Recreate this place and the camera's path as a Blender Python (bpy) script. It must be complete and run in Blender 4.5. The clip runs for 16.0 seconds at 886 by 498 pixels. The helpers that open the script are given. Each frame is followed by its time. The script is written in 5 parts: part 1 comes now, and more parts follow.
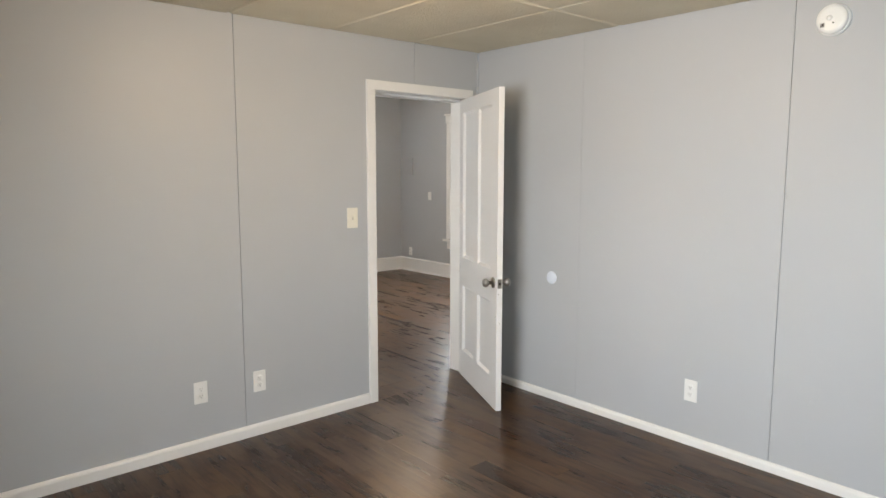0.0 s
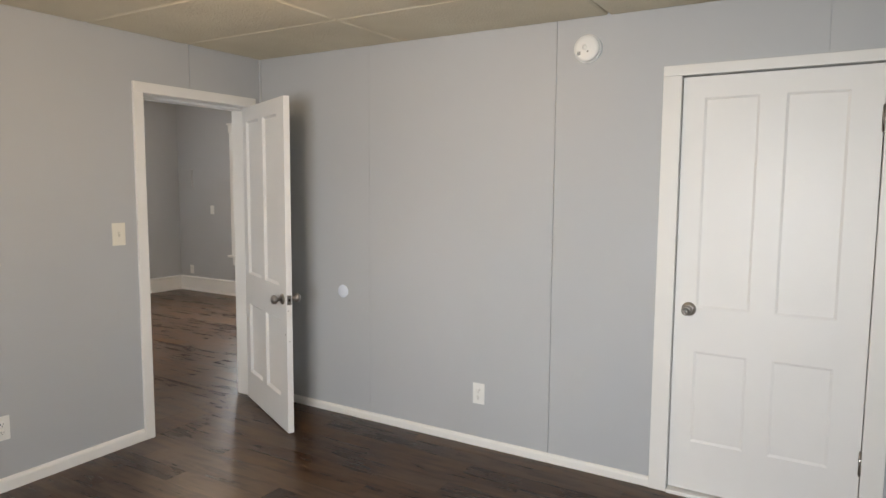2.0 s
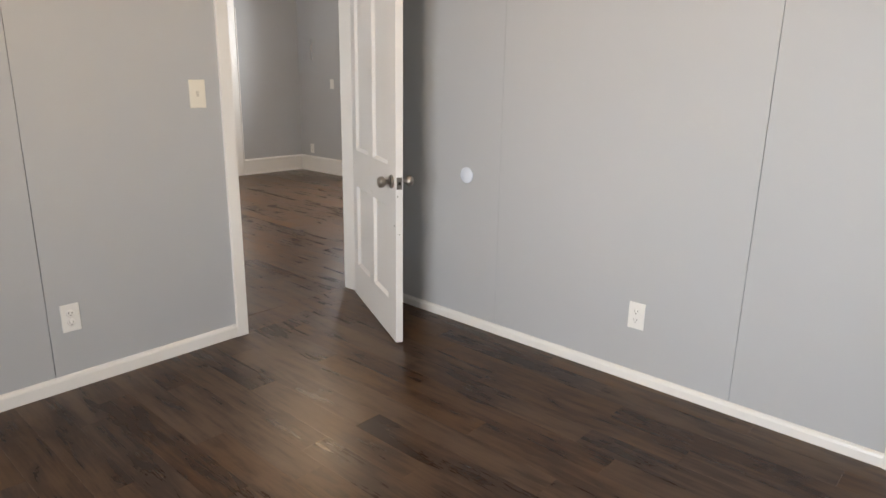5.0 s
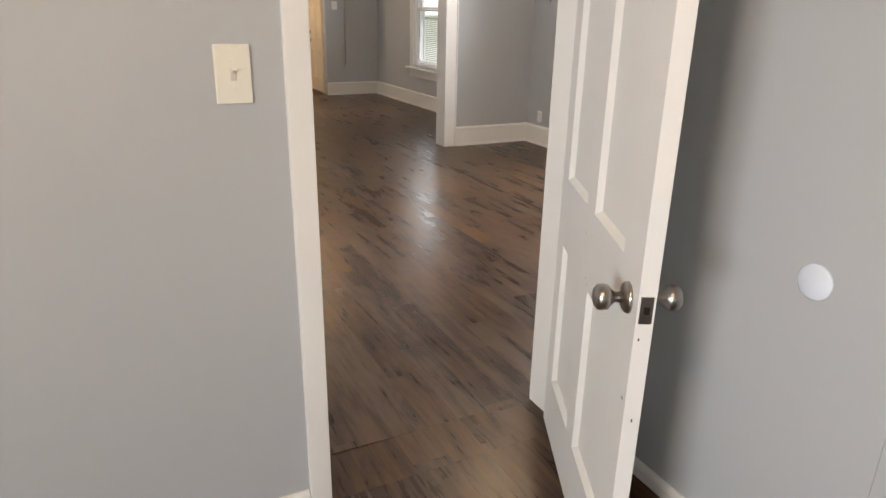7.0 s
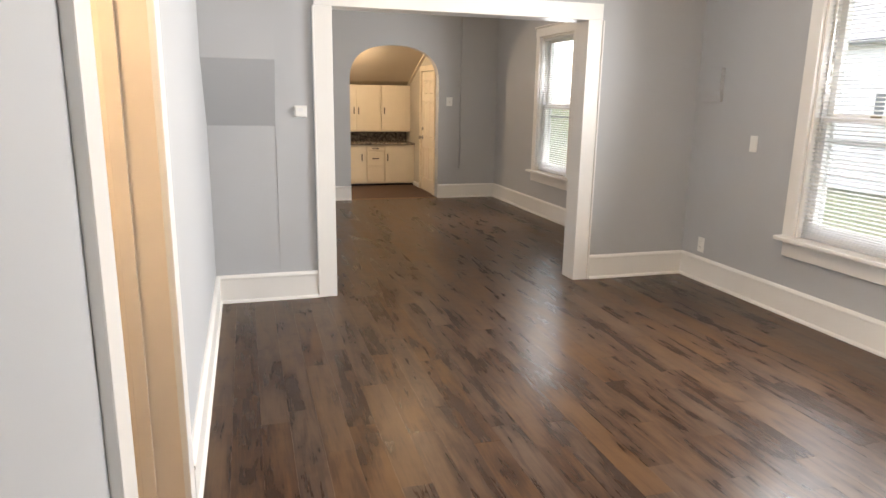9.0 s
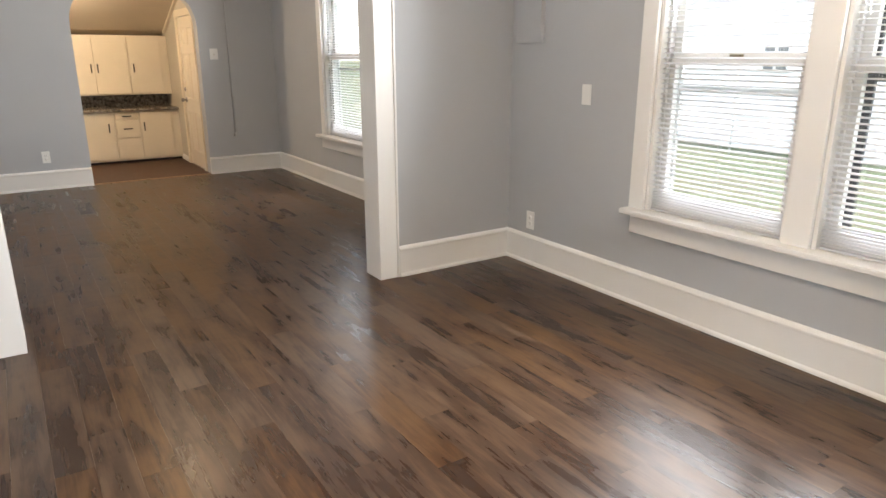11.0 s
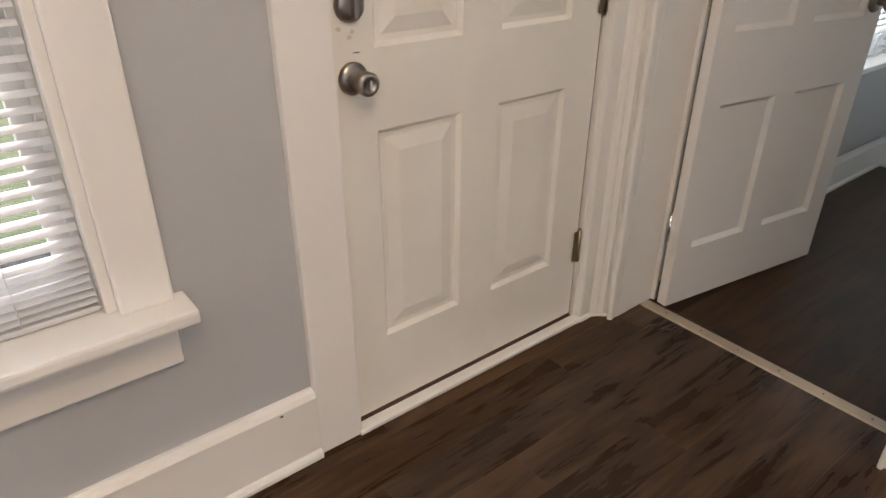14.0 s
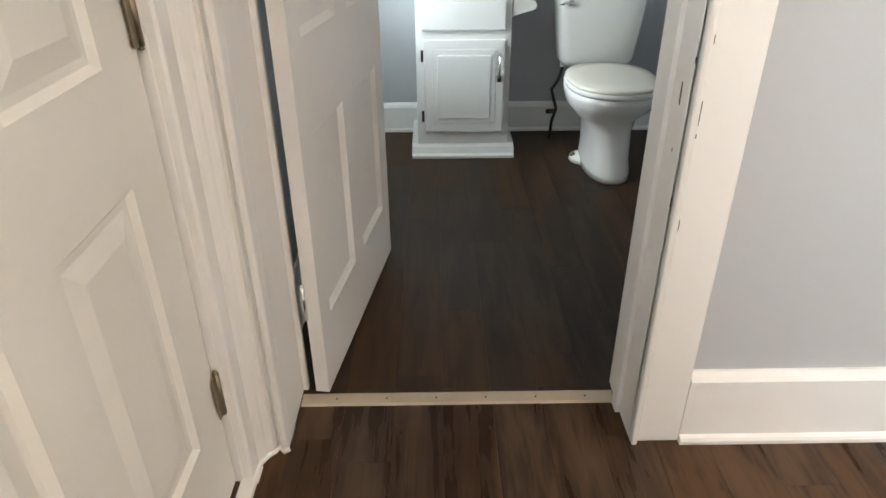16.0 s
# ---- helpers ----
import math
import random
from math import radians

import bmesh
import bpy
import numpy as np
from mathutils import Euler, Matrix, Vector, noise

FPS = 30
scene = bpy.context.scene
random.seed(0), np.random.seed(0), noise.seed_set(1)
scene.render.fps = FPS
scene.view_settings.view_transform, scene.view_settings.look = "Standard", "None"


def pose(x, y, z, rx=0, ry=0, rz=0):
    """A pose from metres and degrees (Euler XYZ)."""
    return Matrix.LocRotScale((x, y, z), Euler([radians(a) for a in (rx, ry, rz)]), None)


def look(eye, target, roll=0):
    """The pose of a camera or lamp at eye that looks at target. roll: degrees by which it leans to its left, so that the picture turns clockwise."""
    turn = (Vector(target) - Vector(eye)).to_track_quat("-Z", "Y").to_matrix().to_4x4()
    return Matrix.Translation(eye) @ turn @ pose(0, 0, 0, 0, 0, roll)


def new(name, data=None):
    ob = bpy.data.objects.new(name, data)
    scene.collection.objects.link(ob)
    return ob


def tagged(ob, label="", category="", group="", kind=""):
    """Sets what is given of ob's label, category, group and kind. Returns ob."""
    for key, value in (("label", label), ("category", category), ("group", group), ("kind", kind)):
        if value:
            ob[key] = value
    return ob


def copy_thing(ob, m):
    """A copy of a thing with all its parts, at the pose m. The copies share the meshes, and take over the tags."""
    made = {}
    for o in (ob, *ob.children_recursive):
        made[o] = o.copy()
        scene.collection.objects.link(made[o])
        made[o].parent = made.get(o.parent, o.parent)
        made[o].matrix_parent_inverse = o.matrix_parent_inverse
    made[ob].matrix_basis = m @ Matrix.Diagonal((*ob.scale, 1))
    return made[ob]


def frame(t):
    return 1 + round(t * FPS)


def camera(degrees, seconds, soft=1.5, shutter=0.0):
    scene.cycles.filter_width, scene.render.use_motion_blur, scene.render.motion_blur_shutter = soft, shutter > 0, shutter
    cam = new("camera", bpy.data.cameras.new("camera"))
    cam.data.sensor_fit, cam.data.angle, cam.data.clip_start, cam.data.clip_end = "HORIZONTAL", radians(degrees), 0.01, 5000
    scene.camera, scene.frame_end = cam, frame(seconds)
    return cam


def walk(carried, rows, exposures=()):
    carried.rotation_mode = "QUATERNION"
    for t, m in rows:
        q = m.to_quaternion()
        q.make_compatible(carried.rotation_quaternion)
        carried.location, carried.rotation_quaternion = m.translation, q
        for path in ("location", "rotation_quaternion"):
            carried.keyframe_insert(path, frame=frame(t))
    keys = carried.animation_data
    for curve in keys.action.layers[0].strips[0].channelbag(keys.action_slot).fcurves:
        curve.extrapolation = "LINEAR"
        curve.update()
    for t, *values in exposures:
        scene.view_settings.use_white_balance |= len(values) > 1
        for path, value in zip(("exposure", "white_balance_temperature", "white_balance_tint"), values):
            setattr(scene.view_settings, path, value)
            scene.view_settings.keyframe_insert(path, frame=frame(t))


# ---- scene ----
cam = camera(67.8, 16.0)
PATH = [
    (0, (-3.281, -3.448, 1.492), (-1.987, -1.941, 1.256), 0.1),
    (0.5, (-3.267, -3.449, 1.499), (-1.871, -2.035, 1.274), 0.2),
    (1, (-3.249, -3.446, 1.491), (-1.749, -2.139, 1.285), 0.3),
    (1.5, (-3.237, -3.432, 1.492), (-1.636, -2.25, 1.292), 0.3),
    (2, (-3.224, -3.416, 1.484), (-1.524, -2.38, 1.291), 0.4),
    (2.5, (-3.211, -3.415, 1.489), (-1.46, -2.467, 1.298), 0.4),
    (3, (-3.199, -3.417, 1.479), (-1.429, -2.505, 1.293), 0.5),
    (3.5, (-3.184, -3.373, 1.435), (-1.41, -2.472, 1.228), 0.6),
    (4, (-3.074, -3.273, 1.359), (-1.325, -2.357, 1.041), 0.9),
    (4.5, (-2.804, -3.059, 1.333), (-1.196, -1.958, 0.887), 1.3),
    (4.7, (-2.712, -2.993, 1.324), (-1.177, -1.804, 0.848), 1.1),
    (6.8, (-1.418, -1.699, 1.336), (-0.525, -0.044, 0.654), 1.2),
    (7, (-1.308, -1.52, 1.343), (-0.462, 0.158, 0.659), 1.1),
    (7.5, (-1.105, -1.091, 1.343), (-0.4, 0.652, 0.661), 1.2),
    (8, (-0.913, -0.713, 1.38), (-0.269, 1.061, 0.717), 1.0),
    (8.5, (-0.801, -0.33, 1.41), (-0.228, 1.508, 0.868), 1.0),
    (8.7, (-0.779, -0.224, 1.419), (-0.226, 1.643, 0.961), 1.0),
    (10.8, (-0.16, 0.931, 1.369), (0.756, 2.64, 0.877), -0.3),
    (11, (-0.077, 1.073, 1.353), (0.976, 2.677, 0.787), -0.1),
    (11.5, (0.12, 1.242, 1.251), (1.488, 2.567, 0.64), 0.1),
    (12, (0.333, 1.496, 1.237), (2.043, 2.322, 0.609), -0.4),
    (12.5, (0.646, 1.722, 1.231), (2.515, 2.005, 0.577), -0.7),
    (13, (1.012, 1.944, 1.225), (2.852, 1.644, 0.503), -0.1),
    (13.5, (1.318, 1.934, 1.203), (2.979, 1.258, 0.318), -0.4),
    (14, (1.632, 1.905, 1.196), (3.015, 0.813, 0.25), 0.2),
    (14.5, (1.858, 1.857, 1.179), (2.903, 0.443, 0.226), 0.3),
    (15, (2.053, 1.718, 1.164), (2.739, 0.108, 0.194), -0.0),
    (15.5, (2.239, 1.626, 1.161), (2.552, -0.087, 0.177), 0.3),
    (16, (2.328, 1.489, 1.15), (2.311, -0.251, 0.163), -0.4),
]
EXPOSURES = [(0, 3.75, 6800, 12), (2, 3.36, 7000, 14), (3.5, 3.26, 7050, 14), (4.5, 3.50, 7000, 15), (7, 3.75, 7150, 16), (8.5, 3.95, 7250, 16), (11, 4.15, 6950, 14), (11.6, 4.08, 6650, 11), (12.0, 3.75, 6600, 13), (12.4, 3.08, 6950, 17), (13.1, 3.08, 7250, 21), (13.6, 3.60, 7500, 26), (14.1, 4.08, 7000, 16), (14.5, 4.55, 6800, 12), (15.2, 4.48, 6750, 12), (16, 4.45, 6850, 13)]
walk(cam, [(t, look(e, g, r)) for t, e, g, r in PATH], EXPOSURES)

# ---- world, sun, large lights ----
world = bpy.data.worlds.new("world")
scene.world = world
world.use_nodes = True
wn = world.node_tree.nodes
wl = world.node_tree.links
sky = wn.new("ShaderNodeTexSky")
sky.sky_type = "NISHITA"
sky.sun_disc = False
sky.sun_elevation = radians(66)
sky.sun_rotation = radians(79)
sky.dust_density = 1.2
sky.air_density = 1.2
wn["Background"].inputs["Strength"].default_value = 0.066
# thin bright cloud over the whole sky
cloud = wn.new("ShaderNodeMix")
cloud.data_type = "RGBA"
cloud.inputs[0].default_value = 0.6
cloud.inputs[7].default_value = (4.0, 4.12, 4.3, 1)
wl.new(sky.outputs[0], cloud.inputs[6])
wl.new(cloud.outputs[2], wn["Background"].inputs["Color"])

sun = new("sun", bpy.data.lights.new("sun", "SUN"))
sun.data.energy = 0.5
sun.data.angle = radians(20)
sun.data.color = (1.0, 0.97, 0.93)
sun.matrix_world = look((13.1, 2.55, 30), (0, 0, 0))


def area_light(name, m, sx, sy, watts, color):
    ob = new(name, bpy.data.lights.new(name, "AREA"))
    ob.data.shape, ob.data.size, ob.data.size_y = "RECTANGLE", sx, sy
    ob.data.energy, ob.data.color = watts, color
    ob.matrix_world = m
    return ob


def bulb_light(name, loc, watts, radius, color):
    ob = new(name, bpy.data.lights.new(name, "POINT"))
    ob.data.energy, ob.data.color, ob.data.shadow_soft_size = watts, color, radius
    ob.location = loc
    return ob


XE_GLASS = 2.848
DAY = (0.85, 0.935, 1.0)
WARM = (1.0, 0.74, 0.46)
# sky light in the openings of the bedroom windows behind the walk
area_light("sky_west_window", look((-4.52, -2.95, 1.35), (0, -1.75, 0.85)), 1.05, 0.95, 4.2, DAY).data.spread = radians(106)
area_light("sky_south_window", look((-1.9, -4.72, 1.35), (-1.9, 0, 1.1)), 0.6, 0.85, 0.6, DAY)
area_light("sky_bath_window", look((2.9, -1.1, 1.05), (2.3, -1.8, 0.5)), 0.72, 0.9, 1.15, (0.78, 0.945, 1.0))
# sky light in the upper sashes of the windows that the walk passes
for y, w, upper, lower in ((2.12, 0.64, 3.3, 0.27), (3.0, 0.68, 3.3, 0.27), (7.16, 0.78, 2.6, 0.2)):
    area_light("sky_upper_sash", look((XE_GLASS - 0.082, y, 1.72), (0, y, 1.70)), w, 0.70, upper, DAY).data.spread = radians(140)
    # unseen strip added on the room side, aimed down for glare on the floor
    area_light("sky_lower_sash", look((XE_GLASS - 0.145, y, 0.86), (XE_GLASS - 1.145, y, 0.06)), w, 0.20, lower, DAY).data.spread = radians(72)
bulb_light("bedroom_bulb", (-1.75, -1.55, 2.13), 2.0, 0.07, WARM)
bulb_light("dining_bulb", (0.9, 6.75, 2.42), 1.2, 0.14, WARM)
# added fill for the living room and entry door; its position is assumed
bulb_light("living_bulb", (1.0, 2.1, 2.42), 2.4, 0.24, WARM)
# added fill in the unseen hall, brightens the tan jamb and entry door
bulb_light("hall_bulb", (-1.65, 1.25, 2.25), 3.4, 0.12, WARM)
bulb_light("kitchen_bulb", (0.55, 9.62, 1.98), 2.5, 0.06, (1.0, 0.79, 0.55))


# ---- materials ----
def mat_new(name):
    m = bpy.data.materials.new(name)
    m.use_nodes = True
    return m, m.node_tree.nodes, m.node_tree.links, m.node_tree.nodes["Principled BSDF"]


def ramp(ns, stops):
    r = ns.new("ShaderNodeValToRGB")
    e = r.color_ramp.elements
    while len(e) < len(stops):
        e.new(0.5)
    for el, (p, c) in zip(e, stops):
        el.position, el.color = p, (*c, 1)
    return r


def noise_node(ns, ls, coord, scale, detail=4.0, rough=0.55):
    n = ns.new("ShaderNodeTexNoise")
    n.inputs["Scale"].default_value = scale
    n.inputs["Detail"].default_value = detail
    n.inputs["Roughness"].default_value = rough
    ls.new(coord, n.inputs["Vector"])
    return n


def bump(ns, ls, height, bsdf, strength, dist):
    b = ns.new("ShaderNodeBump")
    b.inputs["Strength"].default_value = strength
    b.inputs["Distance"].default_value = dist
    ls.new(height, b.inputs["Height"])
    ls.new(b.outputs[0], bsdf.inputs["Normal"])
    return b


def paint(name, color, rough=0.45, var=0.06, grain=160.0, relief=0.12, stain=2.2, metal=0.0, random_tint=0.0):
    """A painted or plain surface: slow stains, fine grain, roller texture."""
    m, ns, ls, b = mat_new(name)
    co = ns.new("ShaderNodeTexCoord").outputs["Object"]
    slow = noise_node(ns, ls, co, stain, 5)
    fine = noise_node(ns, ls, co, grain, 3)
    lo = tuple(c * (1 - var) for c in color)
    hi = tuple(min(1, c * (1 + var)) for c in color)
    r = ramp(ns, [(0.3, lo), (0.7, hi)])
    ls.new(slow.outputs["Fac"], r.inputs[0])
    col = r.outputs[0]
    if random_tint:
        info = ns.new("ShaderNodeObjectInfo")
        mp = ns.new("ShaderNodeMapRange")
        mp.inputs[3].default_value, mp.inputs[4].default_value = 1 - random_tint, 1 + random_tint
        ls.new(info.outputs["Random"], mp.inputs[0])
        hs = ns.new("ShaderNodeHueSaturation")
        ls.new(mp.outputs[0], hs.inputs["Value"])
        ls.new(col, hs.inputs["Color"])
        col = hs.outputs[0]
    ls.new(col, b.inputs["Base Color"])
    rr = ns.new("ShaderNodeMapRange")
    rr.inputs[3].default_value, rr.inputs[4].default_value = rough * 0.85, min(1, rough * 1.15)
    ls.new(slow.outputs["Fac"], rr.inputs[0])
    ls.new(rr.outputs[0], b.inputs["Roughness"])
    b.inputs["Metallic"].default_value = metal
    if relief:
        bump(ns, ls, fine.outputs["Fac"], b, relief, 0.002)
    return m


def plank_material(name, dark, mid, light, rough, spread=0.12, contrast=1.0, spec=0.5):
    """Printed vinyl plank: ragged light and dark streaks, knots, cracks, a tone of its own for each plank."""
    m, ns, ls, b = mat_new(name)
    tc = ns.new("ShaderNodeTexCoord")
    info = ns.new("ShaderNodeObjectInfo")
    geo = ns.new("ShaderNodeNewGeometry")
    off = ns.new("ShaderNodeVectorMath")
    off.operation = "MULTIPLY_ADD"
    comb = ns.new("ShaderNodeCombineXYZ")
    for i in range(3):
        ls.new(info.outputs["Random"], comb.inputs[i])
    ls.new(comb.outputs[0], off.inputs[0])
    off.inputs[1].default_value = (37.0, 91.0, 13.0)
    ls.new(tc.outputs["Object"], off.inputs[2])

    def scaled(sx, sy):
        mp = ns.new("ShaderNodeMapping")
        mp.inputs["Scale"].default_value = (sx, sy, 1.0)
        ls.new(off.outputs[0], mp.inputs[0])
        return mp.outputs[0]

    def combine(op, a, k, c):
        n = ns.new("ShaderNodeMath")
        n.operation = op
        for q, v in zip(n.inputs, (a, k, c)):
            if isinstance(v, (int, float)):
                q.default_value = v
            else:
                ls.new(v, q)
        return n.outputs[0]

    streak = noise_node(ns, ls, scaled(24.0, 2.8), 1.0, 6, 0.56)
    streak.inputs["Distortion"].default_value = 0.45
    grain = noise_node(ns, ls, scaled(130.0, 4.5), 1.0, 4, 0.65)
    blot = noise_node(ns, ls, scaled(9.0, 2.4), 1.0, 3, 0.55)
    blot.inputs["Distortion"].default_value = 0.5
    tone = combine("MULTIPLY_ADD", info.outputs["Random"], spread, -spread / 2)
    v = combine("MULTIPLY_ADD", streak.outputs["Fac"], 0.46, tone)
    v = combine("MULTIPLY_ADD", grain.outputs["Fac"], 0.14, v)
    v = combine("MULTIPLY_ADD", blot.outputs["Fac"], 0.40, v)
    c = 0.055 / contrast
    mid2 = tuple((p * 0.45 + q * 0.55) for p, q in zip(mid, light))
    r = ramp(ns, [(0.5 - 1.45 * c, dark), (0.5 - 0.35 * c, mid), (0.5 + 0.35 * c, mid2), (0.5 + 1.5 * c, light)])
    ls.new(v, r.inputs[0])
    # knots and dark open grain
    knot = ns.new("ShaderNodeTexVoronoi")
    knot.inputs["Scale"].default_value = 1.0
    ls.new(scaled(9.0, 3.6), knot.inputs["Vector"])
    kr = ramp(ns, [(0.02, (0.66, 0.63, 0.60)), (0.075, (1, 1, 1))])
    ls.new(knot.outputs["Distance"], kr.inputs[0])
    crack = noise_node(ns, ls, scaled(70.0, 2.4), 1.0, 5, 0.6)
    crack.inputs["Distortion"].default_value = 0.4
    cr = ramp(ns, [(0.28, (0.80, 0.78, 0.76)), (0.46, (1, 1, 1))])
    ls.new(crack.outputs["Fac"], cr.inputs[0])
    mul = ns.new("ShaderNodeMix")
    mul.data_type, mul.blend_type = "RGBA", "MULTIPLY"
    mul.inputs[0].default_value = 1.0
    ls.new(kr.outputs[0], mul.inputs[6])
    ls.new(cr.outputs[0], mul.inputs[7])
    mul2 = ns.new("ShaderNodeMix")
    mul2.data_type, mul2.blend_type = "RGBA", "MULTIPLY"
    mul2.inputs[0].default_value = min(1.0, contrast)
    ls.new(r.outputs[0], mul2.inputs[6])
    ls.new(mul.outputs[2], mul2.inputs[7])
    # some planks greyer, some redder
    other = combine("FRACT", combine("MULTIPLY", info.outputs["Random"], 7.31, 0), 0, 0)
    sat = ns.new("ShaderNodeMapRange")
    sat.inputs[3].default_value, sat.inputs[4].default_value = 0.82, 1.12
    ls.new(other, sat.inputs[0])
    hs = ns.new("ShaderNodeHueSaturation")
    ls.new(sat.outputs[0], hs.inputs["Saturation"])
    ls.new(mul2.outputs[2], hs.inputs["Color"])
    ls.new(hs.outputs[0], b.inputs["Base Color"])
    rr = ns.new("ShaderNodeMapRange")
    rr.inputs[1].default_value, rr.inputs[2].default_value = 0.3, 0.7
    rr.inputs[3].default_value, rr.inputs[4].default_value = rough - 0.06, rough + 0.10
    ls.new(v, rr.inputs[0])
    ls.new(rr.outputs[0], b.inputs["Roughness"])
    b.inputs["Specular IOR Level"].default_value = spec
    # embossed grain over the slight waves of the floor underneath
    wave = noise_node(ns, ls, geo.outputs["Position"], 6.5, 2, 0.5)
    wb = ns.new("ShaderNodeBump")
    wb.inputs["Strength"].default_value = 0.5
    wb.inputs["Distance"].default_value = 0.004
    ls.new(wave.outputs["Fac"], wb.inputs["Height"])
    gb = bump(ns, ls, v, b, 0.22, 0.0022)
    ls.new(wb.outputs[0], gb.inputs["Normal"])
    return m


def metal(name, color, rough):
    m = paint(name, color, rough, 0.08, 300, 0.03, 30, metal=1.0)
    return m


def glass_material():
    m, ns, ls, b = mat_new("window_glass")
    out = ns["Material Output"]
    tr = ns.new("ShaderNodeBsdfTransparent")
    tr.inputs[0].default_value = (0.95, 0.97, 0.97, 1)
    gl = ns.new("ShaderNodeBsdfGlossy")
    gl.inputs["Roughness"].default_value = 0.02
    lw = ns.new("ShaderNodeLayerWeight")
    pw = ns.new("ShaderNodeMath")
    pw.operation = "POWER"
    ls.new(lw.outputs["Facing"], pw.inputs[0])
    pw.inputs[1].default_value = 5.0
    fr = ns.new("ShaderNodeMapRange")
    fr.inputs[3].default_value = 0.04
    ls.new(pw.outputs[0], fr.inputs[0])
    mx = ns.new("ShaderNodeMixShader")
    ls.new(fr.outputs[0], mx.inputs[0])
    ls.new(tr.outputs[0], mx.inputs[1])
    ls.new(gl.outputs[0], mx.inputs[2])
    ls.new(mx.outputs[0], out.inputs["Surface"])
    return m


def ceiling_tile_material():
    m, ns, ls, b = mat_new("ceiling_tile_fibre")
    co = ns.new("ShaderNodeTexCoord").outputs["Object"]
    geo = ns.new("ShaderNodeNewGeometry")
    slow = noise_node(ns, ls, co, 1.6, 4)
    v = ns.new("ShaderNodeTexVoronoi")
    v.inputs["Scale"].default_value = 75
    ls.new(co, v.inputs["Vector"])
    fine = noise_node(ns, ls, co, 120, 4, 0.7)
    r = ramp(ns, [(0.3, (0.62, 0.55, 0.42)), (0.7, (0.72, 0.65, 0.51))])
    ls.new(slow.outputs["Fac"], r.inputs[0])
    tint = ns.new("ShaderNodeMapRange")
    tint.inputs[3].default_value, tint.inputs[4].default_value = 0.93, 1.06
    ls.new(geo.outputs["Random Per Island"], tint.inputs[0])
    hs = ns.new("ShaderNodeHueSaturation")
    ls.new(tint.outputs[0], hs.inputs["Value"])
    ls.new(r.outputs[0], hs.inputs["Color"])
    ls.new(hs.outputs[0], b.inputs["Base Color"])
    b.inputs["Roughness"].default_value = 0.95
    ad = ns.new("ShaderNodeMath")
    ls.new(v.outputs["Distance"], ad.inputs[0])
    ls.new(fine.outputs["Fac"], ad.inputs[1])
    bump(ns, ls, ad.outputs[0], b, 0.6, 0.005)
    return m


def stone_material():
    m, ns, ls, b = mat_new("speckled_laminate")
    co = ns.new("ShaderNodeTexCoord").outputs["Object"]
    n1 = noise_node(ns, ls, co, 22, 6, 0.7)
    r = ramp(ns, [(0.36, (0.03, 0.028, 0.026)), (0.5, (0.16, 0.13, 0.10)), (0.66, (0.34, 0.30, 0.25))])
    ls.new(n1.outputs["Fac"], r.inputs[0])
    ls.new(r.outputs[0], b.inputs["Base Color"])
    b.inputs["Roughness"].default_value = 0.25
    return m


def lawn_material():
    m, ns, ls, b = mat_new("lawn")
    co = ns.new("ShaderNodeTexCoord").outputs["Object"]
    a = noise_node(ns, ls, co, 0.35, 5)
    c = noise_node(ns, ls, co, 9.0, 5, 0.7)
    ad = ns.new("ShaderNodeMath")
    ad.operation = "MULTIPLY_ADD"
    ls.new(c.outputs["Fac"], ad.inputs[0])
    ad.inputs[1].default_value = 0.5
    ls.new(a.outputs["Fac"], ad.inputs[2])
    r = ramp(ns, [(0.55, (0.030, 0.048, 0.015)), (0.78, (0.052, 0.068, 0.024)), (0.95, (0.085, 0.078, 0.042))])
    ls.new(ad.outputs[0], r.inputs[0])
    ls.new(r.outputs[0], b.inputs["Base Color"])
    b.inputs["Roughness"].default_value = 0.95
    return m


def dome_material():
    m, ns, ls, b = mat_new("lit_lamp_glass")
    b.inputs["Base Color"].default_value = (0.9, 0.85, 0.75, 1)
    b.inputs["Emission Color"].default_value = (1.0, 0.76, 0.48, 1)
    b.inputs["Emission Strength"].default_value = 0.9
    return m


WALL = paint("grey_wall_paint", (0.455, 0.472, 0.492), 0.62, 0.03, 220, 0.10, 0.9)
PANEL = paint("grey_panel_paint", (0.455, 0.472, 0.492), 0.46, 0.025, 260, 0.06, 0.8, random_tint=0.012)
TRIM = paint("white_trim_paint", (0.80, 0.793, 0.772), 0.34, 0.025, 90, 0.05, 2.0)
DOORW = paint("white_door_paint", (0.80, 0.795, 0.785), 0.40, 0.025, 90, 0.10, 2.0)
CREAM = paint("cream_cabinet_paint", (0.74, 0.66, 0.53), 0.38, 0.04, 70, 0.08, 3.0)
TANJAMB = paint("tan_jamb_paint", (0.74, 0.65, 0.55), 0.45, 0.05, 70, 0.08, 3.0)
KWALL = paint("kitchen_wall_paint", (0.52, 0.48, 0.41), 0.5, 0.05, 200, 0.1, 1.5)
KCEIL = paint("kitchen_ceiling_paint", (0.60, 0.52, 0.41), 0.8, 0.05, 120, 0.2, 1.5)
CEIL = paint("white_ceiling_paint", (0.72, 0.71, 0.69), 0.8, 0.03, 140, 0.25, 1.2)
TILE = ceiling_tile_material()
DARK = paint("dark_gap", (0.025, 0.022, 0.02), 0.8, 0.1, 60, 0)
PLATE = paint("ivory_plastic", (0.80, 0.77, 0.68), 0.28, 0.01, 60, 0)
WPLASTIC = paint("white_plastic", (0.82, 0.82, 0.80), 0.3, 0.015, 60, 0)
